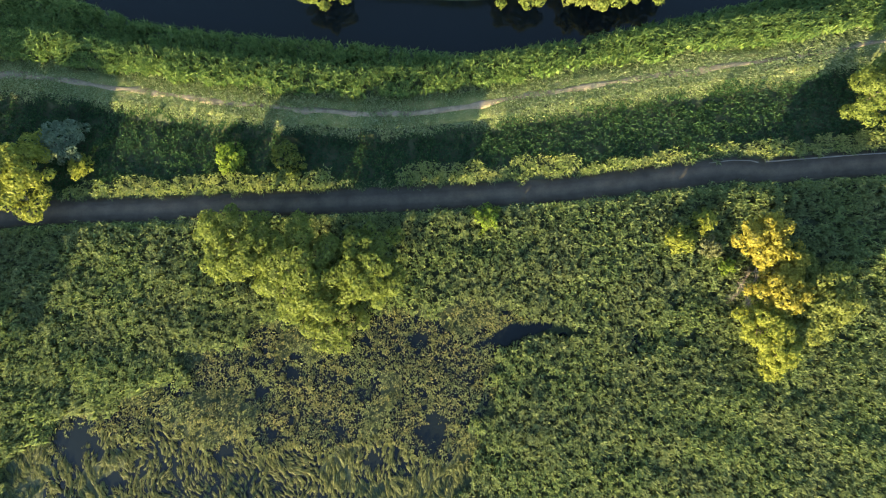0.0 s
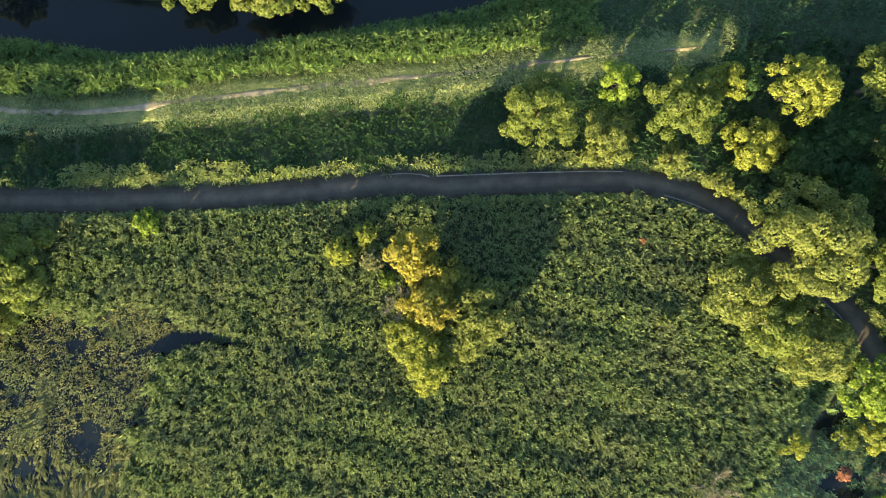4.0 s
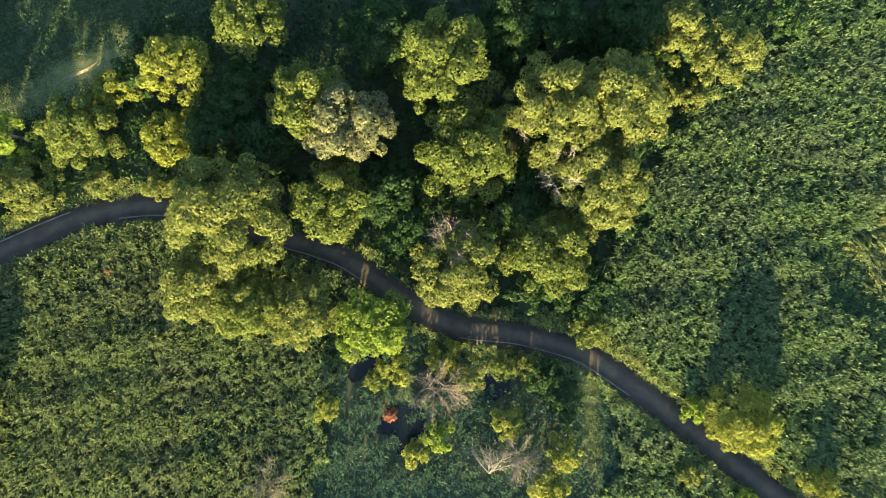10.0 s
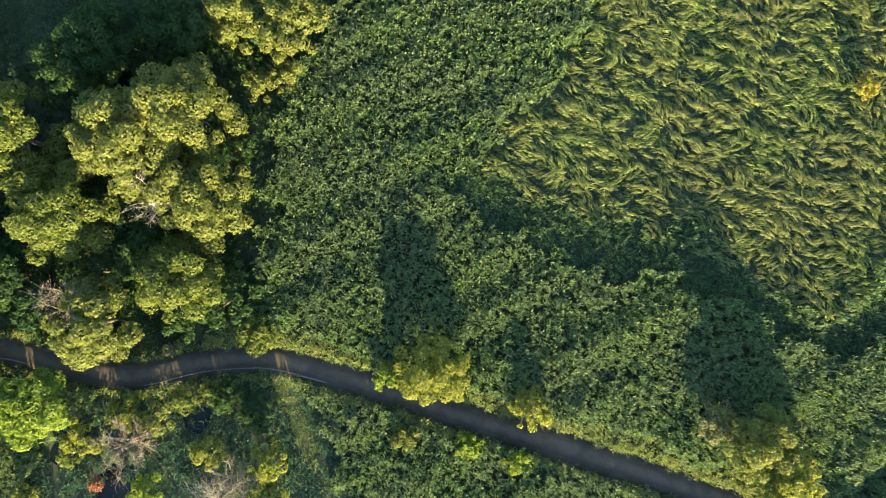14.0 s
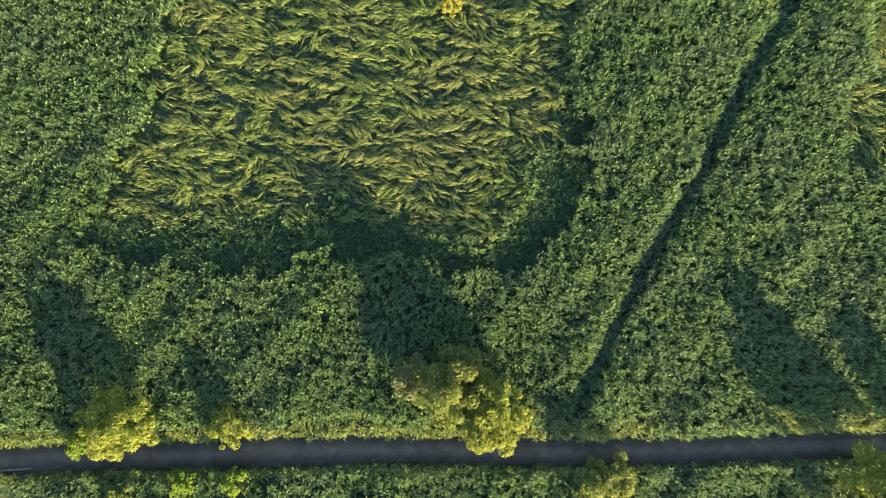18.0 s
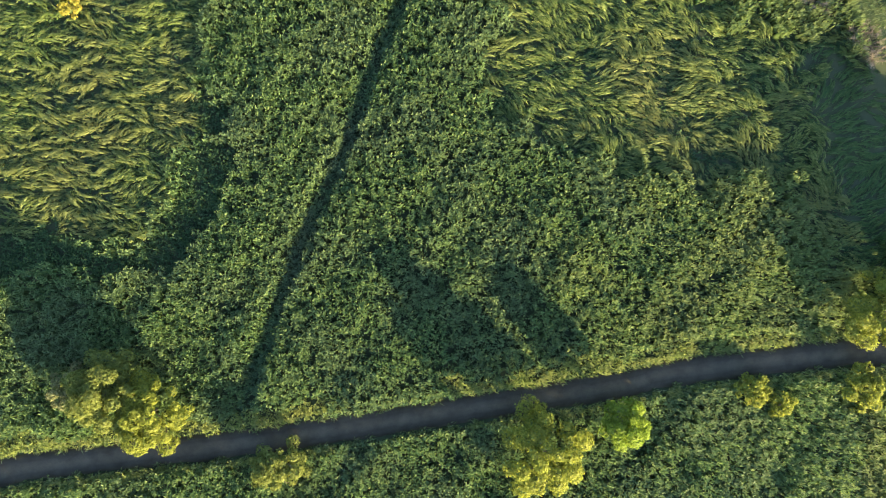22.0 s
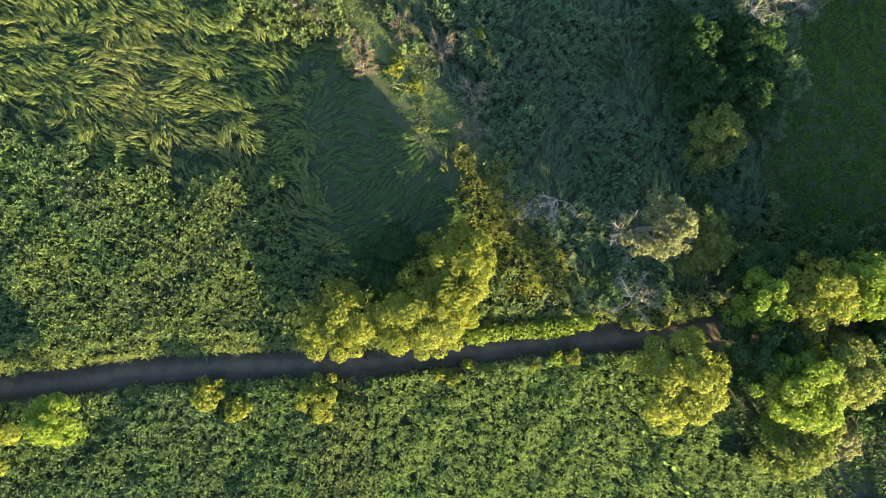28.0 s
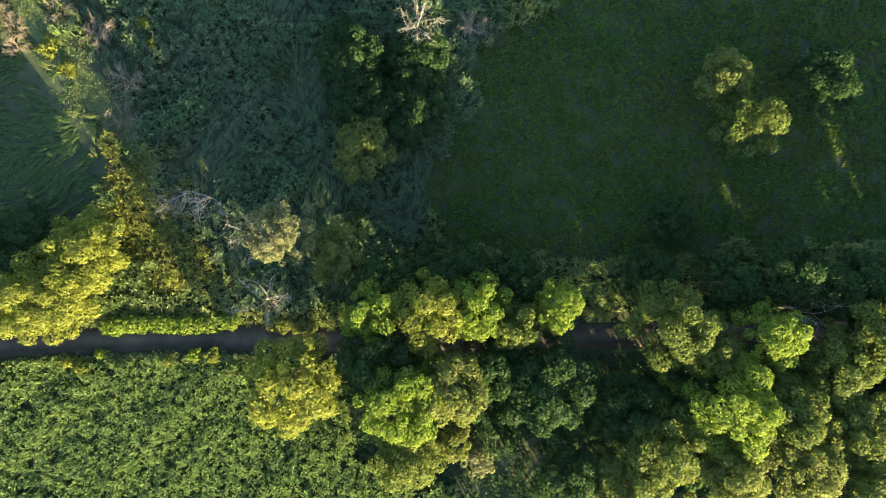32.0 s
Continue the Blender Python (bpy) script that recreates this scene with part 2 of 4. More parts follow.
# ---- the plan ----
road_line = smooth_line([(-75.0, 2.0), (-62.6, 5.9), (-39.1, 7.1), (-8.3, 8.2), (14.4, 9.5), (36.8, 12.1), (39.8, 11.8), (54.7, 12.8), (66.7, 13.3), (72.7, 12.4), (78.5, 10.3), (83.7, 6.4),
    (91.2, 0.8), (95.5, -2.7), (98.3, -6.2), (100.9, -10.2), (103.7, -13.9), (107.3, -17.3), (112.6, -20.0), (116.7, -22.6), (121.1, -26.3), (124.7, -31.3), (129.0, -37.8), (137.3, -51.4), (145.7, -65.0),
    (139.7, -54.6), (150.7, -73.0), (161.3, -91.6), (172.8, -110.0), (186.7, -132.0), (190.0, -136.3), (204.4, -161.5), (202.1, -158.5), (214.4, -176.6), (222.5, -189.1), (219.2, -184.7), (230.9, -203.3), (246.1, -227.0), (256.8, -243.8), (276.4, -273.6), (292.1, -297.9)], 1.5)
canal_line = smooth_line([(-90.0, 40.0), (-54.4, 35.9), (-42.5, 32.2), (-31.5, 30.8), (-19.1, 29.6), (-6.8, 28.2), (3.2, 27.7), (14.5, 29.1), (31.6, 32.6), (43.7, 35.2), (49.8, 37.3), (66.0, 48.0), (90.0, 62.0), (112.0, 76.0)], 2.0)
track_line = smooth_line([(-80.0, 22.0), (-62.0, 25.0), (-46.4, 23.2), (-27.1, 20.7), (-11.9, 19.4), (-0.6, 20.1), (14.3, 22.5), (29.1, 24.6), (47.8, 27.0), (53.1, 28.2), (62.1, 29.8), (75.7, 31.7), (83.3, 33.1), (91.7, 33.8), (115.9, 27.6), (143.4, 16.5), (162.3, 12.0)], 2.0)
ditch_line = smooth_line([(165.7, -88.7), (171.6, -87.9), (180.1, -87.4), (189.5, -86.9), (199.2, -87.1), (209.4, -86.3), (221.5, -86.2), (234.5, -85.7)], 2.0)
dyke_line = smooth_line([(247.3, -131.4), (242.1, -141.5), (238.1, -150.9), (234.4, -161.1), (228.7, -169.1), (225.3, -175.1)], 3.0)
creek_line = smooth_line([(3.1, -11.4), (7.3, -9.7), (11.4, -8.8), (15.1, -9.5)], 2.0)
SUN_GAP = np.array([(89.6, -22.2), (99.0, -4.2)])
ROAD_HALF, LEVEE = 1.65, 1.4


class Raster:
    """Signed distance to a line over the plan, on a one-metre grid that is read between its points."""
    X0, Y0, NX, NY = -115, -305, 480, 400

    def __init__(self, line):
        gx, gy = np.meshgrid(np.arange(self.NX) + self.X0, np.arange(self.NY) + self.Y0)
        d, s = distance_to(line, np.stack([gx.ravel(), gy.ravel()], 1).astype(np.float32))
        self.v = (d * s).reshape(self.NY, self.NX)

    def at(self, P):
        x = np.clip(P[:, 0] - self.X0, 0, self.NX - 1.01)
        y = np.clip(P[:, 1] - self.Y0, 0, self.NY - 1.01)
        i, j = x.astype(int), y.astype(int)
        u, w, v = x - i, y - j, self.v
        return (v[j, i] * (1 - u) + v[j, i + 1] * u) * (1 - w) + (v[j + 1, i] * (1 - u) + v[j + 1, i + 1] * u) * w


road_map, canal_map, track_map, ditch_map, creek_map, dyke_map = (Raster(q[::2]) for q in (road_line, canal_line, track_line, ditch_line, creek_line, dyke_line))
xs = np.concatenate([-np.geomspace(2500, 72, 14), np.arange(-70, 324, 2.0), np.geomspace(325, 3000, 14)])
ys = np.concatenate([-np.geomspace(3000, 292, 14), np.arange(-290, 112, 2.0), np.geomspace(114, 2500, 14)])
gx, gy = np.meshgrid(xs, ys)
GP = np.stack([gx.ravel(), gy.ravel()], 1)
POOLS = [((6.9, -9.7), 1.5), ((-2.9, -23.2), 1.9), ((-51.9, -24.4), 2.6), ((-31.0, -25.8), 1.0), ((-5.2, -10.5), 0.9), ((23.7, -10.8), 0.9), ((-15.8, -22.6), 1.0), ((-21.9, -15.1), 0.8),
    ((-26.5, -17.4), 0.7), ((-12.7, -17.3), 0.7), ((-24.9, -23.4), 0.8), ((-46.4, -29.7), 0.9), ((-11.2, -27.1), 0.8),
    ((95.5, -26.2), 3.0), ((94.1, -17.9), 1.8), ((109.1, -26.0), 1.8), ((118.2, -1.3), 3.4), ((129.2, 11.8), 2.0)]


BROWN = [(-55.1, -22.9), (-41.9, -18.3), (-29.6, -10.6), (-18.9, -6.0), (-8.2, -7.5), (6.9, -5.2), (14.4, -8.2), (5.4, -12.0), (3.1, -25.4), (-3.6, -32.9), (-46.2, -41.0), (-57.1, -41.1)]


def levee_share(P):
    """The canal bank is raised in the west and sinks into the wood."""
    return np.clip((66 - P[:, 0]) / 22, 0, 1)


def ground_height(P):
    z = 0.10 * waves(P, 14, 3) - 0.05
    dr = np.abs(road_map.at(P))
    z = np.where(dr < 5, z * np.clip((dr - 2.2) / 2.8, 0, 1), z)
    mid = canal_map.at(P)
    wet = np.clip((mid + 0.5) / 2.0, 0, 1) * np.clip((8.5 - mid) / 2.0, 0, 1)
    z -= 2.0 * wet * (P[:, 0] < 116) * (P[:, 0] > -92)
    z += LEVEE * levee_share(P) * np.clip((np.where(track_map.at(P) > 0, 6.8, 3.7) - np.abs(track_map.at(P))) / 1.6, 0, 1)
    z += 1.3 * np.clip((5.0 - np.abs(dyke_map.at(P))) / 2.5, 0, 1)
    dd = np.abs(ditch_map.at(P))
    z -= 0.45 * np.clip((1.7 - dd) / 1.2, 0, 1)
    z -= 0.5 * np.clip((1.2 - np.abs(creek_map.at(P))) / 0.8, 0, 1)
    z -= 0.16 * inside(BROWN, P)
    shape = waves(P, 3.5, 19)
    for (px, py), r in POOLS:
        d = np.hypot(P[:, 0] - px, P[:, 1] - py) + 0.35 * r * shape
        z -= 0.55 * np.clip((r + 1.2 - d) / 1.6, 0, 1)
    return z


nx, ny = len(xs), len(ys)
idx = np.arange(nx * ny).reshape(ny, nx)
quads = np.stack([idx[:-1, :-1], idx[:-1, 1:], idx[1:, 1:], idx[1:, :-1]], -1).reshape(-1, 4)
ground = tagged(new("ground", mesh_of("ground", np.column_stack([GP, ground_height(GP)]), quads, SOIL, True)), "damp dark soil under reeds and trees", "ground", kind="structure")


def strip(name, line, half, z, material, crown=0.05, wobble=0.0, seed=5):
    """A band along a line, higher in its middle and with skirts into the soil."""
    n = sides(line)
    V = []
    for k, (u, dz) in enumerate(((-1, -0.35), (-1, 0), (-0.5, crown), (0, crown * 1.2), (0.5, crown), (1, 0), (1, -0.35))):
        off = half * u + (waves(line, 3.0, seed + k) * wobble if abs(u) == 1 else 0)
        V.append(np.column_stack([line + n * np.reshape(off, (-1, 1)), np.full(len(line), 1.0) * (z + dz)]))
    V, m = np.stack(V, 1).reshape(-1, 3), 7
    i = np.arange(len(line) - 1)[:, None] * m + np.arange(m - 1)[None]
    me = mesh_of(name, V, np.stack([i, i + 1, i + m + 1, i + m], -1).reshape(-1, 4), material, True)
    across = me.attributes.new("across", "FLOAT", "POINT")
    across.data.foreach_set("value", np.tile(np.array([1, 1, 0.5, 0, 0.5, 1, 1], np.float32), len(line)))
    return me


road = tagged(new("road", strip("road", road_line, ROAD_HALF, 0.05, rutted(GRAVEL), wobble=0.12)), "dark gravel lane winding through the reed beds", "path", kind="structure")
track = tagged(new("pavement", strip("pavement", track_line[track_line[:, 0] < 78], 0.05 + 0.33 * np.clip((72 - track_line[track_line[:, 0] < 78][:, 0]) / 20, 0, 1), LEVEE * levee_share(track_line[track_line[:, 0] < 78]) + 0.095, DIRT, 0.02, 0.28)), "narrow trodden dirt path along the grass bank", "path", kind="structure")

verge = tagged(new("verge", strip("verge", track_line[track_line[:, 0] < 80], 1.9, LEVEE * levee_share(track_line[track_line[:, 0] < 80]) + 0.04, VERGE, 0.04, 0.12)), "mown grass verge with bare patches", "verge", kind="structure")
RIDE = smooth_line([(120.6, -28.0), (119.3, -31.5), (118.3, -35.2), (117.2, -39.0)], 1.5)
ride = tagged(new("ride", strip("ride", RIDE, 1.1, 0.03, PALE_TURF, 0.04, 0.5)), "pale mown grass ride leading off the lane", "ride", kind="structure")

tagged(new("dyke", strip("dyke", dyke_line, 1.7, 1.34, PALE_TURF, 0.06, 0.5)), "pale grassy top of an old dyke", "dyke", kind="structure")


def edge_line(first, last, offset):
    """A thin line of pale grit along a stretch of the lane's edge."""
    k0, k1 = (int(np.argmin(np.hypot(*(road_line - q).T))) for q in (first, last))
    line = road_line[k0:k1 + 1] + sides(road_line)[k0:k1 + 1] * offset
    return tagged(new("trim", strip("trim", line, 0.07, 0.10, PALE_GRAVEL, 0.012, 0.03)), "pale line of washed grit along the lane's edge", "lane edge", kind="structure")


for first, last, offset in (((40.5, 12.2), (66.0, 13.3), 1.25), ((71.2, 12.4), (79.5, 9.1), -1.2), ((89.3, 2.1), (97.7, -5.7), -1.15), 
    ((106.6, -17.0), (125.7, -32.5), -1.2), ((33.1, 11.5), (39.8, 11.8), 1.2)):
    edge_line(first, last, offset)

n = sides(canal_line)
V = np.stack([np.column_stack([canal_line - n * 1.5, np.full(len(n), -0.75)]), np.column_stack([canal_line + n * 9.5, np.full(len(n), -0.75)])], 1).reshape(-1, 3)
i = np.arange(len(n) - 1) * 2
water = tagged(new("water", mesh_of("water", V, np.stack([i, i + 1, i + 3, i + 2], -1), WATER)), "still black water of the canal", "canal", kind="structure")


def pool(x, y, r, z):
    a = np.arange(14) * 2 * np.pi / 14
    ring = np.column_stack([x + np.cos(a) * (r + 1.0), y + np.sin(a) * (r + 1.0), np.full(14, z)])
    return tagged(new("water_pool", mesh_of("water_pool", ring, [list(range(14))], WATER)), "small dark pool of marsh water between reeds", "pool", kind="structure")


for k, ((px, py), r) in enumerate(POOLS):
    pool(px, py, r, -0.30 - 0.004 * k)
tagged(new("water_pool", mesh_of("water_pool", [(x, y, -0.17) for x, y in BROWN], [list(range(len(BROWN)))], WATER)), "shallow dark water under withered marsh plants", "pool", kind="structure")
creek = tagged(new("creek", strip("creek", creek_line, 0.9, -0.36, WATER, 0.0)), "narrow dark creek winding through reeds", "creek", kind="structure")


# ---- plants that cover the ground ----
def plain_ground(P):
    """Free of lane, track, canal, ditch and pools."""
    dr, dc = np.abs(road_map.at(P)), canal_map.at(P)
    dd = np.abs(ditch_map.at(P))
    ok = (dr > ROAD_HALF + 0.25) & ~((dc > 0) & (dc < 8.0)) & (dd > 0.85 + 0.2 * waves(P, 3, 8)) & (np.abs(creek_map.at(P)) > 0.5 + 0.35 * waves(P, 3, 7))
    ok &= distance_to(SUN_GAP, P)[0] > 0.6
    shape, fringe = waves(P, 3.5, 19), 0.85 + 0.35 * waves(P, 1.6, 9)
    for (px, py), r in POOLS:
        ok &= np.hypot(P[:, 0] - px, P[:, 1] - py) + 0.35 * r * shape > r * fringe
    return ok


def scatter(poly, per_m2, seed, ragged=1.0):
    """Random places in a polygon whose edge is ragged by about that many metres."""
    r = np.random.default_rng(seed)
    q = np.array(poly)
    lo, hi = q.min(0) - 1, q.max(0) + 1
    P = r.uniform(lo, hi, (int(np.prod(hi - lo) * per_m2), 2))
    J = P + ragged * np.stack([waves(P, 5, seed + 1), waves(P, 5, seed + 2)], 1)
    return P[inside(poly, J)].astype(np.float32), r


def upright(name, P, r, material, height, length, width, label, category, lean=0.9, tuft=0.45, spread=0.31, per=7, wind=0.45):
    """Standing leafy plants: every third place carries one, a dome of blades that point outwards, up and down the wind, over a stem leaf."""
    C = P[::3]
    hump = waves(C, 1.6, 77) * tuft * 0.22 + waves(C, 6.0, 78) * tuft * 0.30 + r.normal(0, 0.12 * tuft, len(C))
    low = ground_height(C)
    m = len(C)
    foot = np.column_stack([C + r.normal(0, 0.12, (m, 2)), low])
    rise = np.stack([r.normal(0, 0.12, m), r.normal(0, 0.12, m), np.ones(m)], 1)
    face = np.stack([r.normal(0, 1, m), r.normal(0, 1, m), np.zeros(m)], 1)
    V0, F0 = blades(foot, rise, face, np.maximum(height * 0.8 + hump, 0.05), min(0.6, 0.4 * height))
    top = np.repeat(low + height * 0.86 + hump, per)
    grow = np.repeat(r.uniform(0.75, 1.25, len(C)), per)
    C = np.repeat(C, per, 0)
    n = len(C)
    a, q = r.uniform(0, 2 * np.pi, n), np.sqrt(r.random(n))
    out = np.stack([np.cos(a), np.sin(a)], 1)
    z = top - height * 0.40 * q * q * r.uniform(0.4, 1.4, n)
    a = a + r.normal(0, 0.6, n)
    t = r.uniform(0.15, 1.0, n) * lean
    D = np.stack([np.cos(a) * t + 0.47 * wind, np.sin(a) * t - 0.88 * wind, r.uniform(0.1, 0.6, n)], 1)
    D /= np.linalg.norm(D, axis=1, keepdims=True)
    U = np.stack([-np.cos(a) * 0.4, -np.sin(a) * 0.4, np.ones(n)], 1) + r.normal(0, 0.3, (n, 3))
    V, F = blades(np.column_stack([C + out * (spread * grow * q)[:, None], z]), D, U, 0.78 * length * r.uniform(0.6, 1.3, n) * grow, 0.56 * width * r.uniform(0.7, 1.4, n))
    V, F = np.vstack([V0, V]), np.vstack([F0, F + len(V0)])
    return tagged(new(name, mesh_of(name, V, F, material)), label, category, kind="stuff")


def lying(name, P, r, material, label, arch=0.40, length=1.7, wide=0.42, swirl=9.0, seed=4, turn=0.0, per=25, share=6, blade=(0.56, 0.08), lift=0.25):
    """Stems beaten flat, combed in locks: each lock rises from its root, arches over and tapers to its tip."""
    C = P[::share]
    n = len(C)
    a = turn + 0.50 * waves(C, swirl, seed) + 0.40 * waves(C, swirl * 0.4, seed + 1) + r.normal(0, 0.12, n)
    size = r.uniform(0.65, 1.3, n)
    c, v = math.cos(turn), math.sin(turn)
    furrow = waves(np.stack([(C[:, 0] * c + C[:, 1] * v) / 3, C[:, 1] * c - C[:, 0] * v], 1) + 0.5 * waves(C, 6, seed + 4)[:, None], 1.5, seed + 3)
    z = ground_height(C) + lift * r.uniform(0.4, 1.4, n) + 0.75 * arch * furrow
    C, a, size, z = (np.repeat(q, per, 0) for q in (C, a, size, z))
    n = len(C)
    s, t = r.random(n), r.normal(0, 0.5, n)
    bend = a + r.normal(0, 0.10, n) + 0.5 * (s - 0.5) * np.sin(a * 7)
    along, across = np.stack([np.cos(a), np.sin(a)], 1), np.stack([-np.sin(a), np.cos(a)], 1)
    Q = C + along * (s * length * size)[:, None] + across * (t * wide * size * (1 - 0.75 * s))[:, None]
    z = z + arch * size * (np.sin(np.pi * (0.15 + 0.80 * s)) - 0.5 * t * t) + r.normal(0, 0.04, n)
    D = np.stack([np.cos(bend - 0.5 * t * s), np.sin(bend - 0.5 * t * s), 1.6 * arch / length * np.cos(np.pi * (0.15 + 0.80 * s)) + r.normal(0, 0.08, n)], 1)
    D /= np.linalg.norm(D, axis=1, keepdims=True)
    U = np.column_stack([across * (t * 1.1)[:, None] + r.normal(0, 0.22, (n, 2)), np.ones(n)])
    V, F = blades(np.column_stack([Q, z]), D, U, blade[0] * r.uniform(0.6, 1.3, n), blade[1] * r.uniform(0.6, 1.4, n))
    return tagged(new(name, mesh_of(name, V, F, material)), label, "reeds", kind="stuff")


ROUGH = [(158.4, -22.9), (166.3, -23.4), (177.0, -19.9), (188.0, -17.5), (200.2, -14.8), (210.7, -43.7), (217.3, -60.7), (196.9, -68.9), (184.9, -69.1), (177.2, -68.0), (175.4, -57.7), (171.0, -47.0), (161.6, -35.7), (156.3, -24.8)]
ROUGH_EAST = [(211.8, -99.8), (222.5, -98.9), (231.2, -96.7), (236.4, -111.9), (234.9, -130.1), (238.2, -137.5), (238.0, -147.7), (234.7, -160.1), (228.8, -159.9), (221.2, -154.9), (214.1, -153.8), (212.4, -147.4), (219.0, -139.9), (213.8, -131.2), (210.1, -113.9)]
SHADE_MEADOW = [(272.0, -190.6), (278.2, -196.9), (290.7, -192.8), (326.4, -242.0), (287.1, -266.9), (267.8, -236.8), (253.9, -221.0), (245.8, -202.8), (249.8, -194.8), (262.0, -195.2)]
VIEW = [(-64, -36), (-64, 46), (60, 52), (112, 40), (170, 12), (205, -28), (236, -82), (262, -134), (300, -186), (318, -232), (250, -284), (222, -256), (197, -216), (166, -152), (148, -104), (126, -70), (100, -50), (70, -38), (30, -36)]
PALE_WET = [(-57.4, -25.2), (-42.6, -23.2), (-27.2, -25.7), (-15.8, -24.9), (0.9, -26.6), (-0.6, -37.3), (-61.8, -38.2), (-62.0, -27.6)]
# Low plants where the reeds' shadow falls; part of that shade is their colour.
DARK_STRIP = [(155.4, -22.9), (161.3, -35.9), (170.7, -47.2), (175.4, -57.7), (176.5, -68.4), (187.2, -70.4), (198.1, -68.0), (198.2, -71.5), (188.0, -75.6), (177.1, -74.5), (173.0, -69.3), (172.1, -62.5), (167.4, -52.8), (161.1, -46.3), (154.9, -35.1), (151.5, -24.8)]
WOOD = [(80.1, 31.4), (68.2, 21.7), (79.5, 13.0), (93.1, 2.2), (104.1, -12.5), (115.0, -19.5), (124.2, -19.9), (131.3, -12.1), (139.2, -6.6), (146.2, 0.7), (160.6, 3.6), (162.7, 25.3), (83.1, 47.8)]
WET_COPSE = [(92.9, -15.0), (105.0, -16.3), (120.4, -28.0), (122.5, -33.8), (114.5, -50.8), (80.1, -34.3), (87.9, -19.0)]
HOLLOW = [(211.0, -152.7), (219.8, -147.6), (229.1, -138.0), (236.0, -137.0), (237.0, -148.6), (232.0, -159.0), (224.5, -162.5), (212.5, -159.5)]
SEDGE = [(231.7, -157.6), (234.2, -163.7), (230.2, -173.3), (225.4, -181.7), (219.7, -173.8), (225.3, -164.2)]
DYKE = [(243.4, -131.9), (246.9, -138.1), (241.4, -150.9), (235.9, -165.3), (233.1, -160.2), (237.6, -145.5)]
EAST_SCRUB = [(250.1, -136.4), (241.4, -150.9), (235.9, -165.3), (225.4, -180.0), (221.9, -186.1), (229.1, -196.8), (241.2, -199.1), (259.1, -196.0), (272.0, -190.6), (287.5, -191.0)]
EAST_WOOD = [(215.9, -207.6), (221.9, -200.2), (222.9, -196.1), (228.9, -195.7), (245.6, -222.5), (261.7, -240.7), (280.7, -270.9), (243.2, -294.6), (206.8, -229.6), (217.0, -221.3)]

P, r = scatter(VIEW, 21, 11, 0)
ok = plain_ground(P)
st, sr = track_map.at(P), road_map.at(P)
dt = np.abs(st)
J = P + 1.2 * np.stack([waves(P, 5, 21), waves(P, 5, 22)], 1) + 0.5 * np.stack([waves(P, 1.7, 23), waves(P, 1.7, 24)], 1)
left = ok.copy()


def take(mask):
    """The places of a zone that no earlier zone has taken."""
    global left
    m = left & mask
    left = left & ~mask
    return P[m]


ride_map = Raster(RIDE)
west = P[:, 0] < 165
zones = dict(
    verge=take((dt < np.where(st > 0, 2.1, 2.7) + 0.4 * waves(P, 4, 31)) & (P[:, 0] < 80)), ride=take(np.abs(ride_map.at(P)) < 1.2), glade=take((st > 0) & west & (P[:, 0] > 62 + 3 * waves(P, 8, 66))), bank=take((st > 0) & west), wood=take(inside(WOOD, J)),
    band=take(((sr > 0) & (sr < ROAD_HALF + 2.3 + 0.8 * waves(P, 7, 61)) | (sr < 0) & (sr > -ROAD_HALF - 0.7 - 0.5 * waves(P, 6, 62))) & ~inside(EAST_WOOD, J) & (waves(P, 16, 63) > -0.7)),
     belt=take((st < 0) & (sr > 0) & (P[:, 0] < 78)),
    copse=take(inside(WET_COPSE, J)), wet=take(inside(PALE_WET, J)), brown=take(inside(BROWN, J)), hollow=take(inside(HOLLOW, J)), sedge=take(inside(SEDGE, J)), dyke=take(inside(DYKE, J)), low=take(inside(DARK_STRIP, J)), rough=take(inside(ROUGH, J)), swath=take(inside(ROUGH_EAST, J)),
    meadow=take(inside(SHADE_MEADOW, J)), scrub=take(inside(EAST_SCRUB, J)), floor=take(inside(EAST_WOOD, J)), north=take(sr > 0), south=take(sr <= 0))


def some(key, share):
    q = zones[key]
    return q[: int(len(q) * share)]


N = zones["north"]
dyke_side = N[:, 1] < -122 + 6 * waves(N, 14, 52) + r.normal(0, 6, len(N))
upright("reed_bed", N[~dyke_side], r, REED, 1.8, 0.46, 0.25, "standing green reeds with pale leaf tips", "reeds", tuft=0.6)
upright("reed_bed", N[dyke_side], r, EAST_REED, 1.8, 0.46, 0.25, "yellow-green reeds in low sun", "reeds", tuft=0.55)
S = zones["south"]
south_east = (S[:, 1] < -162 + 5 * waves(S, 12, 51) + r.normal(0, 7, len(S))) & (S[:, 0] > 150)
upright("reed_bed", S[south_east], r, BRIGHT_REED, 1.6, 0.42, 0.21, "bright green young reeds in low sun", "reeds", tuft=0.45, per=8)
south_west = ~south_east & (S[:, 0] < 84 + r.normal(0, 5, len(S)))
upright("reed_bed", S[south_west], r, WEST_REED, 1.6, 0.44, 0.24, "olive-green reeds with pale leaf tips", "reeds", tuft=0.6)
upright("reed_bed", S[~south_east & ~south_west], r, REED, 1.6, 0.46, 0.25, "standing green reeds with pale leaf tips", "reeds", tuft=0.6)
dq = np.abs(ditch_map.at(P))
upright("ditch_plants", P[(dq < 1.15) & (road_map.at(P) > 3)], r, RANK, 1.15, 0.45, 0.32, "low green plants in a narrow ditch", "ditch plants", tuft=0.15)
upright("low_marsh", zones["low"], r, LOW, 0.75, 0.5, 0.28, "low marsh plants, dark green partly for the taller reeds' shadow", "marsh plants", tuft=0.4)
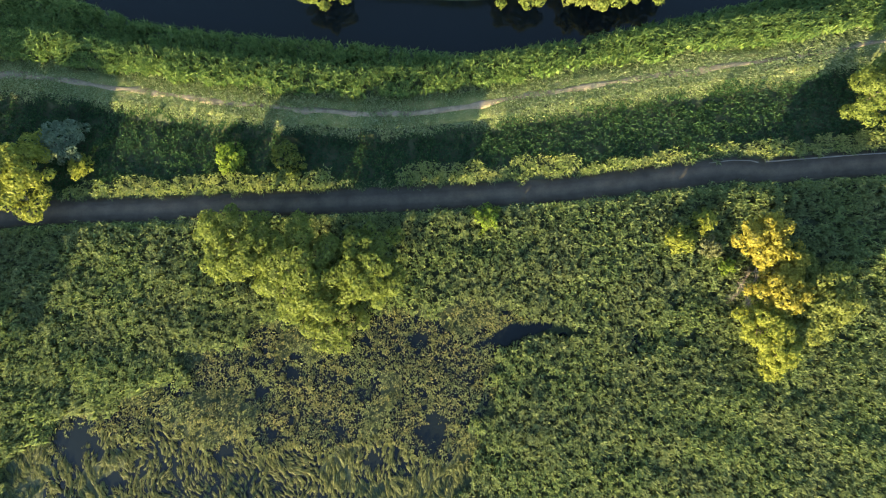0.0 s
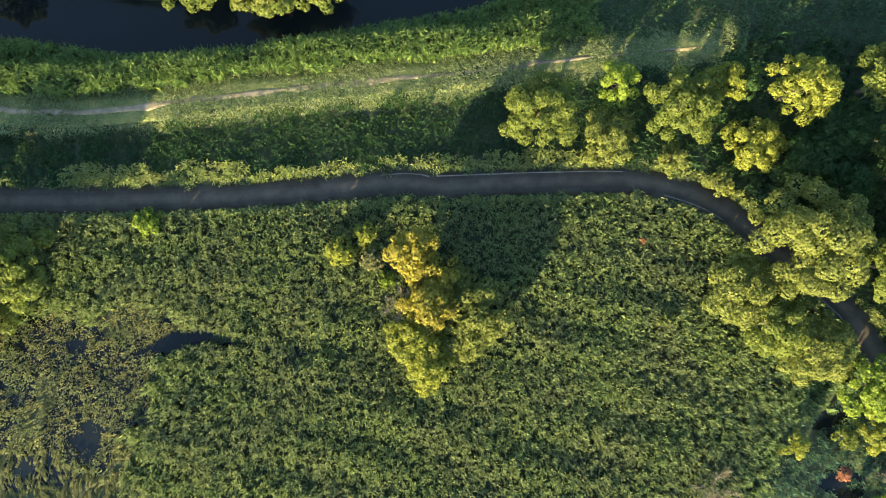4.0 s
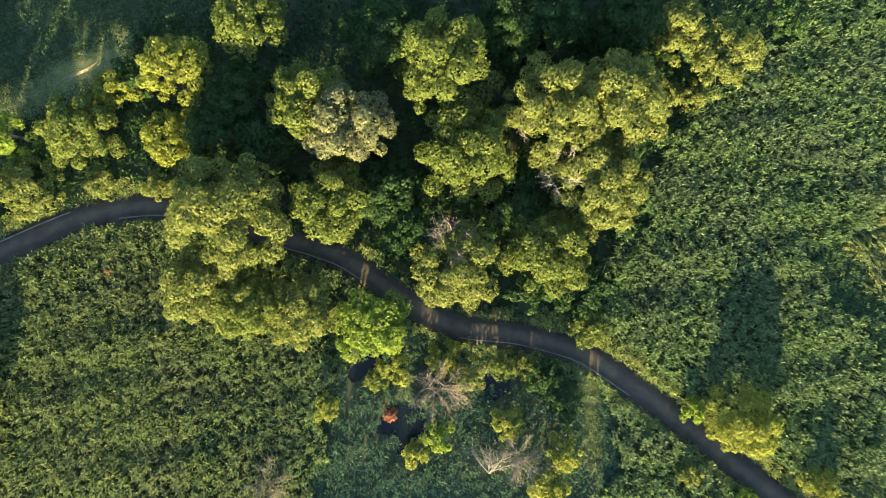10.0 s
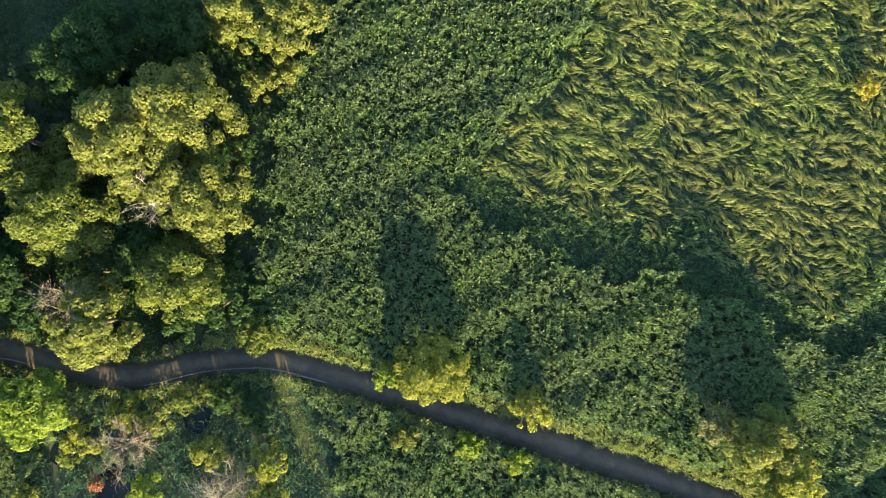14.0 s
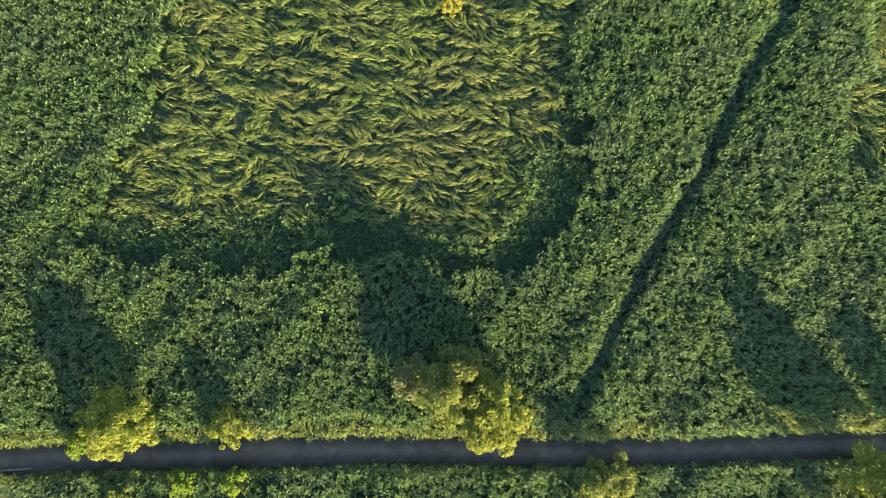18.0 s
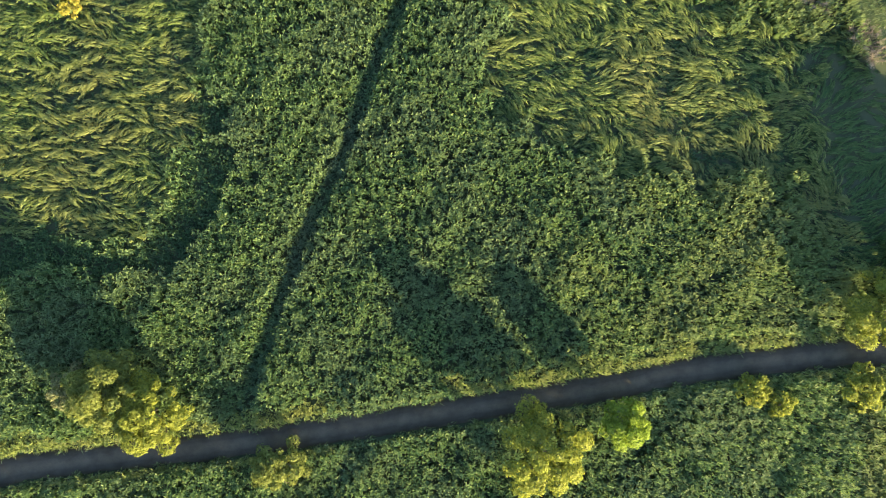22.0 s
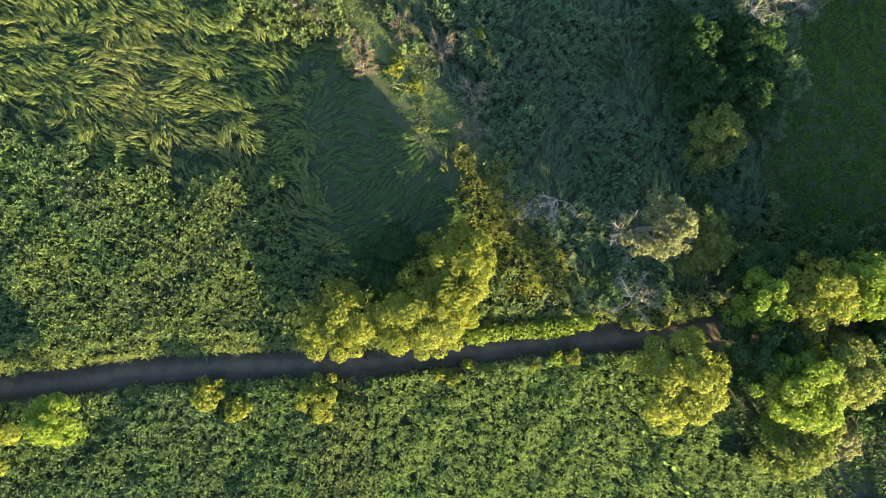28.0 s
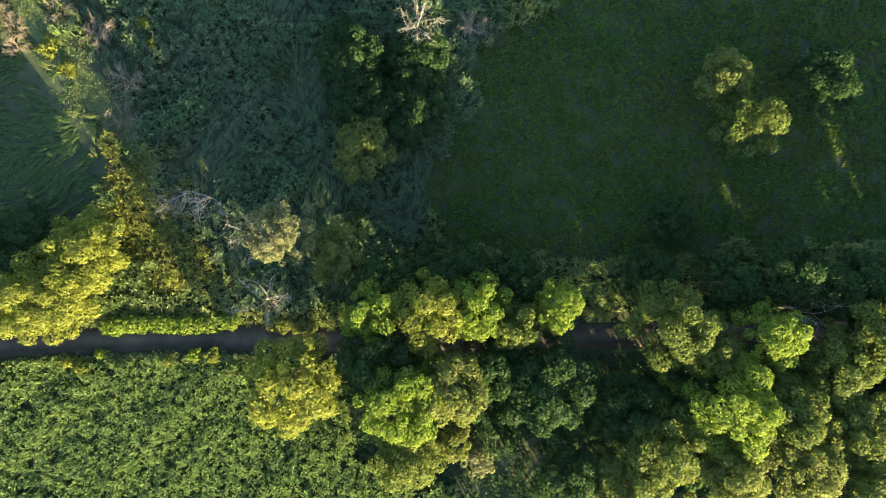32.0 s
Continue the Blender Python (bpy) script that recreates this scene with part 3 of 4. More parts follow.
upright("lane_bank", zones["band"], r, BAND, 1.0, 0.5, 0.24, "pale yellow-green grass along the lane", "grass", tuft=0.35)
upright("bank_reeds", zones["bank"], r, REED_TALL, 2.0, 0.75, 0.17, "tall yellow-green reeds on the canal bank", "reeds", per=8)
upright("glade_grass", zones["glade"], r, LOW, 0.4, 0.42, 0.22, "low green grass in the shade of the wood", "grass", tuft=0.2)
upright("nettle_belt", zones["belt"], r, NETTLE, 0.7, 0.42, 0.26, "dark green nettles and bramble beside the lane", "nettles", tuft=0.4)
upright("marsh_plants", some("brown", 0.9), r, MARSH, 0.7, 0.32, 0.20, "withered yellow-brown marsh plants over wet ground", "marsh plants", tuft=0.4)
V2, r2 = scatter([q for q in ((-66, -5), (-66, 52), (70, 56), (120, 40), (120, 12), (60, 8))], 60, 12, 0)
V2 = V2[(V2[:, 0] < 82) & (np.abs(track_map.at(V2)) < 2.9 + 0.4 * waves(V2, 4, 31)) & (np.abs(track_map.at(V2)) > 0.12 + 0.28 * waves(V2, 1.1, 33))]
lying("wet_grass", zones["wet"], r, WET_GRASS, "sparse pale grass lying over wet ground", 0.14, 0.9, 0.35, 8.0, 34, 2.0, 26, 5, (0.5, 0.07), 0.1)
upright("verge_grass", V2, r2, VERGE_TURF, 0.12, 0.34, 0.22, "short mown grass beside a dirt path", "grass", tuft=0.06, per=6, lean=0.55)
upright("ride_grass", zones["ride"], r, PALE_GRASS, 0.25, 0.36, 0.2, "short pale grass on a mown ride", "grass", tuft=0.03)
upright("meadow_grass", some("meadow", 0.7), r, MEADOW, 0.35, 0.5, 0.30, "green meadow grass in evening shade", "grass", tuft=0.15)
# The dark nettle colour here also stands in for deep shade under the crowns.
upright("undergrowth", some("wood", 0.45), r, NETTLE, 1.0, 0.6, 0.34, "undergrowth beneath the trees, darkened in colour for shade", "undergrowth", tuft=0.7)
upright("undergrowth", some("floor", 0.34), r, NETTLE, 0.7, 0.6, 0.34, "undergrowth beneath the trees, darkened in colour for shade", "undergrowth", tuft=0.7)
upright("copse_grass", some("copse", 0.8), r, COPSE, 0.5, 0.5, 0.22, "blue-green sedge in a wet copse", "sedge", tuft=0.4)
upright("sedge_bank", zones["sedge"], r, SEDGE_LEAVES, 1.2, 0.55, 0.26, "yellow-brown sedge in a long clump", "sedge", tuft=0.5)
Q = zones["scrub"]
rank = waves(Q, 13, 71) + 0.5 * waves(Q, 5, 72) > 0.25
lying("rank_grass", Q[rank], r, RANK, "rank grass lodged in swirls in the shade", 0.35, 1.4, 0.5, 9.0, 54, 0.4)
upright("nettle_field", Q[~rank], r, RANK, 1.2, 0.6, 0.36, "dark nettles in the shade of tall trees", "nettles", tuft=1.0)
upright("dyke_grass", zones["dyke"], r, PALE_GRASS, 0.25, 0.4, 0.16, "pale grass on an old dyke", "grass", tuft=0.3)
FAR = [(-110, -110), (-110, 92), (100, 92), (230, 60), (330, -60), (350, -200), (330, -300), (180, -300), (110, -170), (50, -120)]
F2, r2 = scatter(FAR, 0.7, 14, 0)
F2 = F2[~inside(VIEW, F2) & plain_ground(F2)]
upright("far_reeds", F2, r2, REED, 1.5, 1.5, 0.9, "reed beds reaching away on all sides", "reeds", tuft=0.5, spread=1.1, per=5)
E2, r2 = scatter(VIEW, 34, 13, 0)
d2 = road_map.at(E2)
gap = ROAD_HALF + 0.1 + 0.35 * waves(E2, 2.5, 41)
E2 = E2[(np.abs(d2) > gap) & (np.abs(d2) < gap + 1.0) & ~inside(EAST_WOOD, E2) & ((d2 < 0) | (r2.random(len(E2)) < 0.6))]
upright("lane_edge_grass", E2[::2], r2, TURF, 0.25, 0.45, 0.16, "low grass along the edges of the lane", "grass", tuft=0.1)
upright("lane_edge_grass", E2[1::2], r2, TURF, 0.75, 0.55, 0.16, "sunlit grass along the edges of the lane", "grass", tuft=0.5)
# Added layer of dark blades that gives the gaps between locks their shade.
upright("reed_gap_fill", np.vstack([zones["rough"][::2], zones["swath"][::2]]), r, LOW, 0.3, 0.5, 0.3, "low dark green fill that puts shade into gaps under lodged reeds", "marsh plants", tuft=0.1)
lying("lodged_reeds", zones["rough"], r, LODGED, "wind-flattened reeds lying in swirling tufts", 0.40, 1.35, 0.40, 7.0, 4, -1.12)
lying("lodged_reeds", zones["swath"], r, LODGED, "wind-flattened reeds lying in long combed swaths", 0.40, 1.45, 0.38, 9.0, 14, -1.55)
lying("flattened_grass", some("hollow", 0.8), r, HOLLOW_GRASS, "smooth dark grass combed flat in a hollow", 0.12, 1.9, 0.5, 14.0, 24, -0.6, 30, 10, (0.8, 0.10), 0.1)


# ---- trees and bushes ----
def tube(path, radii, k=5):
    path, radii = np.asarray(path, float), np.asarray(radii, float)
    d = np.gradient(path, axis=0)
    d /= np.linalg.norm(d, axis=1, keepdims=True) + 1e-9
    ref = np.where(np.abs(d[:, 2:3]) > 0.9, [[1.0, 0, 0]], [[0, 0, 1.0]])
    s = np.cross(d, ref)
    s /= np.linalg.norm(s, axis=1, keepdims=True)
    w = np.cross(d, s)
    a = np.arange(k) * 2 * np.pi / k
    V = path[:, None] + radii[:, None, None] * (np.cos(a)[None, :, None] * s[:, None] + np.sin(a)[None, :, None] * w[:, None])
    i = np.arange(len(path) - 1)[:, None] * k + np.arange(k)[None]
    j = np.arange(len(path) - 1)[:, None] * k + (np.arange(k) + 1)[None] % k
    return V.reshape(-1, 3), np.stack([i, j, j + k, i + k], -1).reshape(-1, 4)


def joined(pieces):
    Vs, Fs, at = [], [], 0
    for V, F in pieces:
        Vs.append(V)
        Fs.append(F + at)
        at += len(V)
    return np.vstack(Vs), np.vstack(Fs)


def limb(r, a, b, r0, r1, bend=0.12, n=5, k=5):
    u = np.linspace(0, 1, n)[:, None]
    a, b = np.asarray(a, float), np.asarray(b, float)
    off = r.normal(0, bend * np.linalg.norm(b - a), 3)
    return tube(a + (b - a) * u + off * (np.sin(np.pi * u)), np.linspace(r0, r1, n), k)


def crown_of(r, lobes, leaf, fill):
    """Leaves on the outside of a heap of lobes; none inside a neighbouring lobe."""
    C = np.array([c for c, _, _ in lobes])
    rads, flats = np.array([q for _, q, _ in lobes]), np.array([f for _, _, f in lobes])
    Ps, Ds, Us = [], [], []
    for k, (c, rad, flat) in enumerate(lobes):
        n = int(fill * rad * rad * 18 / (leaf * leaf))
        d = r.normal(size=(n, 3))
        d[:, 2] = np.abs(d[:, 2]) - 0.35
        d /= np.linalg.norm(d, axis=1, keepdims=True)
        bumps = 1 + 0.16 * np.sin(d[:, :1] * 9 + k) * np.sin(d[:, 1:2] * 9 + 2 * k)
        P = c + d * rad * bumps * (0.74 + 0.36 * r.random((n, 1)) ** 0.7) * np.array([1, 1, flat])
        hidden = np.zeros(n, bool)
        for j in range(len(C)):
            if j != k and np.linalg.norm(C[j] - c) < rads[j] + rad:
                w = (P - C[j]) / np.array([1, 1, flats[j]])
                hidden |= np.einsum("ij,ij->i", w, w) < (0.78 * rads[j]) ** 2
        P, d = P[~hidden], d[~hidden]
        n = len(P)
        D = r.normal(size=(n, 3)) + d * 0.6
        D -= d * (np.sum(D * d, 1, keepdims=True) * 0.85)
        D /= np.linalg.norm(D, axis=1, keepdims=True)
        Ps.append(P)
        Ds.append(D)
        Us.append(d + r.normal(0, 0.3, (n, 3)))
    P, D, U = np.vstack(Ps), np.vstack(Ds), np.vstack(Us)
    n = len(P)
    return blades(P, D, U, leaf * r.uniform(0.7, 1.5, n), leaf * 1.12 * r.uniform(0.7, 1.3, n))


tree_count = 0


def tree(at, h, R, look_of, label, name="tree", category="tree", base=0.14, lobes=60, leaf=0.27, fill=1.0, z=0.0, pale=False, squeeze=(1, 1)):
    """A tree or bush: trunk, limbs to every lobe of its crown, and leaves in lobes with gaps between."""
    global tree_count
    tree_count += 1
    r = np.random.default_rng(500 + tree_count)
    top = new(name)
    top.location = (at[0], at[1], z)
    tagged(top, label, category, group="bushes of the marsh" if category == "bush" else "shrubs under the trees" if category == "shrub" else "trees of the western wood" if at[0] < 150 else "trees of the eastern wood")
    balls, woods = [], []
    tip = np.array([r.normal(0, 0.04 * R), r.normal(0, 0.04 * R), h * 0.72])
    for k in range(lobes):
        a, q = k * 2.399 + r.normal(0, 0.5), min(0.95, math.sqrt((k + 0.5) / lobes) * 0.80 * r.uniform(0.75, 1.25))
        rad = R * r.uniform(0.11, 0.24) * (36 / max(lobes, 36)) ** 0.2
        dome = math.sqrt(max(0.0, 1 - q * q))
        zc = h * (base + (1 - base) * (0.15 + 0.78 * dome) * r.uniform(0.74, 1.08)) - rad * 0.55
        c = np.array([math.cos(a) * q * R * squeeze[0], math.sin(a) * q * R * squeeze[1], max(zc, rad * 0.35)])
        balls.append((c, rad, r.uniform(0.7, 1.0)))
        if k % 8 == 1:
            woods.append(limb(r, tip * r.uniform(0.35, 0.95), c, 0.012 * h + 0.02, 0.02))
    wood = PALE_BARK if pale else BARK
    part("trunk", mesh_of("trunk", *limb(r, (0, 0, -0.3), tip, 0.028 * h + 0.04, 0.012 * h + 0.02, 0.03, 7), wood, True), top)
    for w in woods:
        part("limb", mesh_of("limb", *w, wood, True), top)
    part("crown", mesh_of("crown", *crown_of(r, balls, leaf, fill), TREE[look_of]), top)
    return top


OLIVE, LIME, GREENT, DARKT, YEL, GOLDT, TANT = "broad tree with dull olive-green leaves", "leafy lime-green tree in evening sun", "green broadleaf tree in the wood", "tree of the wood, its shade put into dark green leaves", "tree with yellowing leaves", "small tree with golden autumn leaves", "tree with tan withering leaves and pale twigs"
BUSH = dict(name="bush", category="bush", base=0.05, lobes=30, leaf=0.21)

for at, h, R, kind, label in (
    ((86.7, 6.0), 11, 7.0, "olive", OLIVE), ((79.3, -0.6), 7, 4.6, "olive", OLIVE), ((83.7, -4.7), 7, 4.0, "green", GREENT), ((89.8, -7.7), 6, 4.4, "olive", OLIVE), ((97.4, -12.4), 6.5, 4.3, "lime", LIME),
    ((109.7, -9.5), 8.5, 5.2, "olive", OLIVE), ((120.3, -11.9), 8, 5.0, "green", GREENT), ((100.2, 14.8), 11, 5.0, "green", GREENT), ((103.0, 10.6), 11.5, 5.0, "tan", TANT), ((98.1, 3.2), 9, 4.8, "green", GREENT),
    ((116.6, 13.4), 12, 5.8, "green", GREENT), ((115.2, 3.2), 10, 5.6, "green", GREENT), ((127.2, 3.6), 12, 6.0, "olive", OLIVE), ((133.7, 2.4), 12, 5.8, "olive", OLIVE), ((128.7, -6.1), 9.5, 5.8, "olive", OLIVE),
    ((86.0, 24.8), 9, 4.0, "yellow", YEL), ((96.6, 26.2), 10, 4.4, "green", GREENT), ((145.6, 8.5), 7, 3.6, "olive", YEL), ((150.1, 3.2), 7, 4.4, "olive", YEL),
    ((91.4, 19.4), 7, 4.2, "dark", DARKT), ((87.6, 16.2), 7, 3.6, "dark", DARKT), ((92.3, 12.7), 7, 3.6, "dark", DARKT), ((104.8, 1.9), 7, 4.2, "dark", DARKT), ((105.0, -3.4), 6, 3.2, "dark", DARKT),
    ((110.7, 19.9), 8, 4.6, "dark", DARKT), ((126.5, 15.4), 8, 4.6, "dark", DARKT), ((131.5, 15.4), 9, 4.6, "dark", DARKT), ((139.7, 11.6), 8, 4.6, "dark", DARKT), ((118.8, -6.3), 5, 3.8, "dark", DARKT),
    ((220.9, -194.8), 11, 5.7, "yellow", YEL), ((233.2, -198.6), 12, 3.8, "lime", LIME), ((236.7, -204.2), 12, 5.0, "yellow", YEL), ((240.5, -209.0), 12, 4.2, "lime", LIME), ((241.1, -214.1), 11, 3.8, "green", GREENT), ((245.6, -217.2), 12, 3.2, "lime", LIME),
    ((228.3, -201.7), 11, 4.8, "dark", DARKT), ((226.0, -207.1), 13, 5.3, "lime", LIME), ((230.5, -211.4), 12, 4.6, "olive", OLIVE), ((220.8, -211.3), 10, 4.4, "green", GREENT), ((236.9, -222.3), 11, 6.4, "dark", DARKT),
    ((251.4, -230.7), 14, 5.4, "green", GREENT), ((247.0, -242.1), 14, 6.8, "lime", LIME), ((237.9, -238.2), 12, 5.6, "green", GREENT), ((257.2, -242.6), 13, 4.4, "lime", LIME), ((258.8, -252.5), 12, 5.2, "green", GREENT),
    ((266.2, -241.5), 10, 5.0, "dark", DARKT), ((269.1, -250.1), 10, 5.2, "dark", DARKT), ((246.6, -255.7), 12, 5.6, "olive", OLIVE), ((253.8, -259.4), 12, 5.6, "green", GREENT), ((280.6, -227.4), 9, 4.2, "green", GREENT), ((284.0, -221.0), 8, 3.4, "olive", OLIVE), ((292.4, -233.6), 7, 4.6, "dark", DARKT),
    ((235.3, -184.3), 13, 3.8, "tan", TANT), ((236.7, -191.3), 8, 3.6, "olive", OLIVE), ((249.4, -186.7), 7, 3.8, "olive", OLIVE), ((258.6, -178.7), 5, 4.2, "dark", DARKT), ((254.5, -183.0), 5, 4.2, "dark", DARKT), ((257.4, -189.7), 5, 4.2, "dark", DARKT), ((262.9, -186.2), 5, 4.2, "dark", DARKT), ((264.3, -226.6), 5, 3.4, "dark", DARKT),
    ((-57.0, 11.0), 6.5, 5.0, "yellow", YEL), ((38.4, 3.0), 6.6, 3.4, "gold", GOLDT), ((40.8, 0.4), 5.6, 3.0, "gold", GOLDT), ((40.6, -3.9), 6.2, 3.4, "gold", GOLDT), ((38.6, -8.2), 5.6, 3.3, "yellow", YEL), ((40.6, -11.2), 4.8, 2.9, "yellow", YEL), ((40.5, -14.0), 2.8, 1.5, "yellow", YEL), ((29.0, 2.7), 3.2, 1.8, "yellow", YEL), ((32.0, 5.1), 3, 1.5, "yellow", YEL), ((47.0, -4.0), 5.0, 4.2, "olive", OLIVE), ((45.2, -7.2), 4, 3.4, "olive", OLIVE), ((44.0, -1.0), 3.6, 2.2, "olive", OLIVE),
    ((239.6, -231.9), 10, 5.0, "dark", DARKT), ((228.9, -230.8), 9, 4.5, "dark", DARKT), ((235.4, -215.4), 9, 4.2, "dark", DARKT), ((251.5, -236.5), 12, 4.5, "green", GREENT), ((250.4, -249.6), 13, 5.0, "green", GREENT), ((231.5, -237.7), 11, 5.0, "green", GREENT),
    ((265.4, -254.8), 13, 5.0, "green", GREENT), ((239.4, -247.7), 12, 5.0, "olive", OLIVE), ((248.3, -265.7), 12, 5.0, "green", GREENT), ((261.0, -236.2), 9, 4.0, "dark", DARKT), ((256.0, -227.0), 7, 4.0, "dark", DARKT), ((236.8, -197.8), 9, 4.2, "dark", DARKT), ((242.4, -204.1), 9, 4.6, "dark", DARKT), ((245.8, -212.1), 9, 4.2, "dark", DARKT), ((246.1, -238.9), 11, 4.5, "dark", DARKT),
    # The next two rows stand out of view, added to shade the eastern meadow.
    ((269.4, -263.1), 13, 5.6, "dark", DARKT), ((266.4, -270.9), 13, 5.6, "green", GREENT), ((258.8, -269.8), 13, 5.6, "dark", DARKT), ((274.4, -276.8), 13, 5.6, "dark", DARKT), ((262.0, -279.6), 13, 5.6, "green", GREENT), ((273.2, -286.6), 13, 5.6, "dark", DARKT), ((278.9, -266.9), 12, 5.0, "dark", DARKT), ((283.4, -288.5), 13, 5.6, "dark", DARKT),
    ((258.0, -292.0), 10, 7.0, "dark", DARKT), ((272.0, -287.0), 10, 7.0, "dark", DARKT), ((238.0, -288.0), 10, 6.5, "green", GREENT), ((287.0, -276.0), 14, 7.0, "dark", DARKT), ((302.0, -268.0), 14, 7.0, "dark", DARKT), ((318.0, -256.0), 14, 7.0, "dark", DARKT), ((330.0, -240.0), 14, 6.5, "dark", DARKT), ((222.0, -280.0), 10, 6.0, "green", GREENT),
    # Out of view as well, added to throw shade over the western track.
    ((-71.0, -11.0), 10, 5.5, "green", GREENT), ((-74.0, 3.0), 10, 5.0, "green", GREENT), ((-70.0, -24.0), 9, 5.0, "olive", OLIVE),
    ((8.7, 36.9), 5, 4.0, "green", GREENT), ((17.2, 35.8), 5, 3.6, "olive", OLIVE), ((25.1, 36.6), 5, 3.2, "green", GREENT), ((-17.9, 36.4), 5, 3.4, "green", GREENT), ((20.0, 35.5), 5, 3.6, "green", GREENT),
    ((-28.1, 2.2), 7.5, 5.0, "green", GREENT), ((-19.3, -1.4), 8, 6.0, "green", GREENT), ((-11.4, -0.7), 7.5, 5.0, "green", GREENT), ((-16.6, -7.2), 5, 4.2, "green", GREENT),
):
    far = at[0] < -65 or at[1] < -275 or (at[0] > 270 and at[1] < -238)
    tree(at, h, R * 1.15, kind, label, base=0.42 if at == (97.4, -12.4) else 0.14, leaf=0.6 if far else 0.25)

for at, h, R, kind, label in (
    ((81.8, 18.1), 5, 3.4, "yellow", "yellow-green bush at the wood's edge"), ((77.6, 26.3), 5, 2.8, "yellow", "yellow-green bush at the wood's edge"), ((72.0, 22.8), 6.5, 4.6, "green", "dense green bush with lit top"), ((63.5, 25.2), 6, 2.8, "lime", "bright green bush among the nettles"), ((53.8, 21.2), 7, 4.8, "green", "dense green bush with lit top"), ((62.9, 18.6), 4, 3.5, "olive", "rounded pale olive bush beside the lane"),
    ((136.1, -40.3), 5.5, 4.4, "yellow", "yellow-green bush leaning over the lane"), ((130.9, -37.2), 2.5, 1.8, "lime", "small bright green bush beside the lane"),
    ((142.4, -52.1), 3.5, 2.6, "yellow", "yellow-green bush beside the lane"), ((127.7, -44.6), 2.2, 1.9, "olive", "small olive bush beside the lane"), ((133.2, -50.5), 2.4, 1.9, "lime", "small bright green bush beside the lane"), ((136.8, -56.1), 2.4, 1.9, "lime", "small bright green bush beside the lane"), ((122.2, -22.8), 3, 2.6, "green", "green bush at the bend of the lane"),
    ((160.7, -73.3), 6.8, 4.6, "olive", "olive bush with brown tips beside the lane"), ((160.4, -79.1), 6, 4.6, "yellow", "olive bush with brown tips beside the lane"), ((160.4, -95.6), 4, 3.2, "olive", "olive bush beside the gravel lane"), ((175.6, -124.2), 7.2, 5.4, "yellow", "wide yellow-green bush beside the lane"), ((182.4, -131.7), 6.2, 3.3, "lime", "bright lime bush beside the lane"),
    ((192.0, -146.0), 3, 2.2, "yellow", "yellowing bush beside the lane"), ((192.0, -149.9), 2.5, 1.8, "yellow", "yellowing bush beside the lane"), ((197.7, -158.1), 3.5, 2.8, "yellow", "yellowing bush beside the lane"),
    # Bush at (217.6, -166.6) is added to close a gap in the cluster's shadow.
    ((207.3, -156.2), 5.5, 4.9, "yellow", "large olive-yellow bush beside the lane"), ((213.3, -164.8), 7.8, 5.9, "yellow", "large olive-yellow bush beside the lane"), ((217.6, -166.6), 7.2, 4.2, "yellow", "large olive-yellow bush beside the lane"), ((220.8, -165.7), 7.6, 4.7, "yellow", "large olive-yellow bush beside the lane"), ((216.9, -159.0), 4, 4.8, "dark", "bush with its shade put into dark green leaves"),
    ((-52.6, 15.9), 4, 3.2, "grey", "grey-green willow bush beside yellow tree"), ((-30.2, 13.7), 2.5, 2.2, "lime", "bright green bush among nettles"), ((-22.5, 13.7), 2.5, 2.4, "green", "green bush among nettles"), ((3.8, 5.5), 2.2, 1.9, "lime", "small bright bush beside the lane"),
):
    tree(at, h, R * 1.12, kind, label, **{**BUSH, "lobes": 56 if R > 3 else 30})

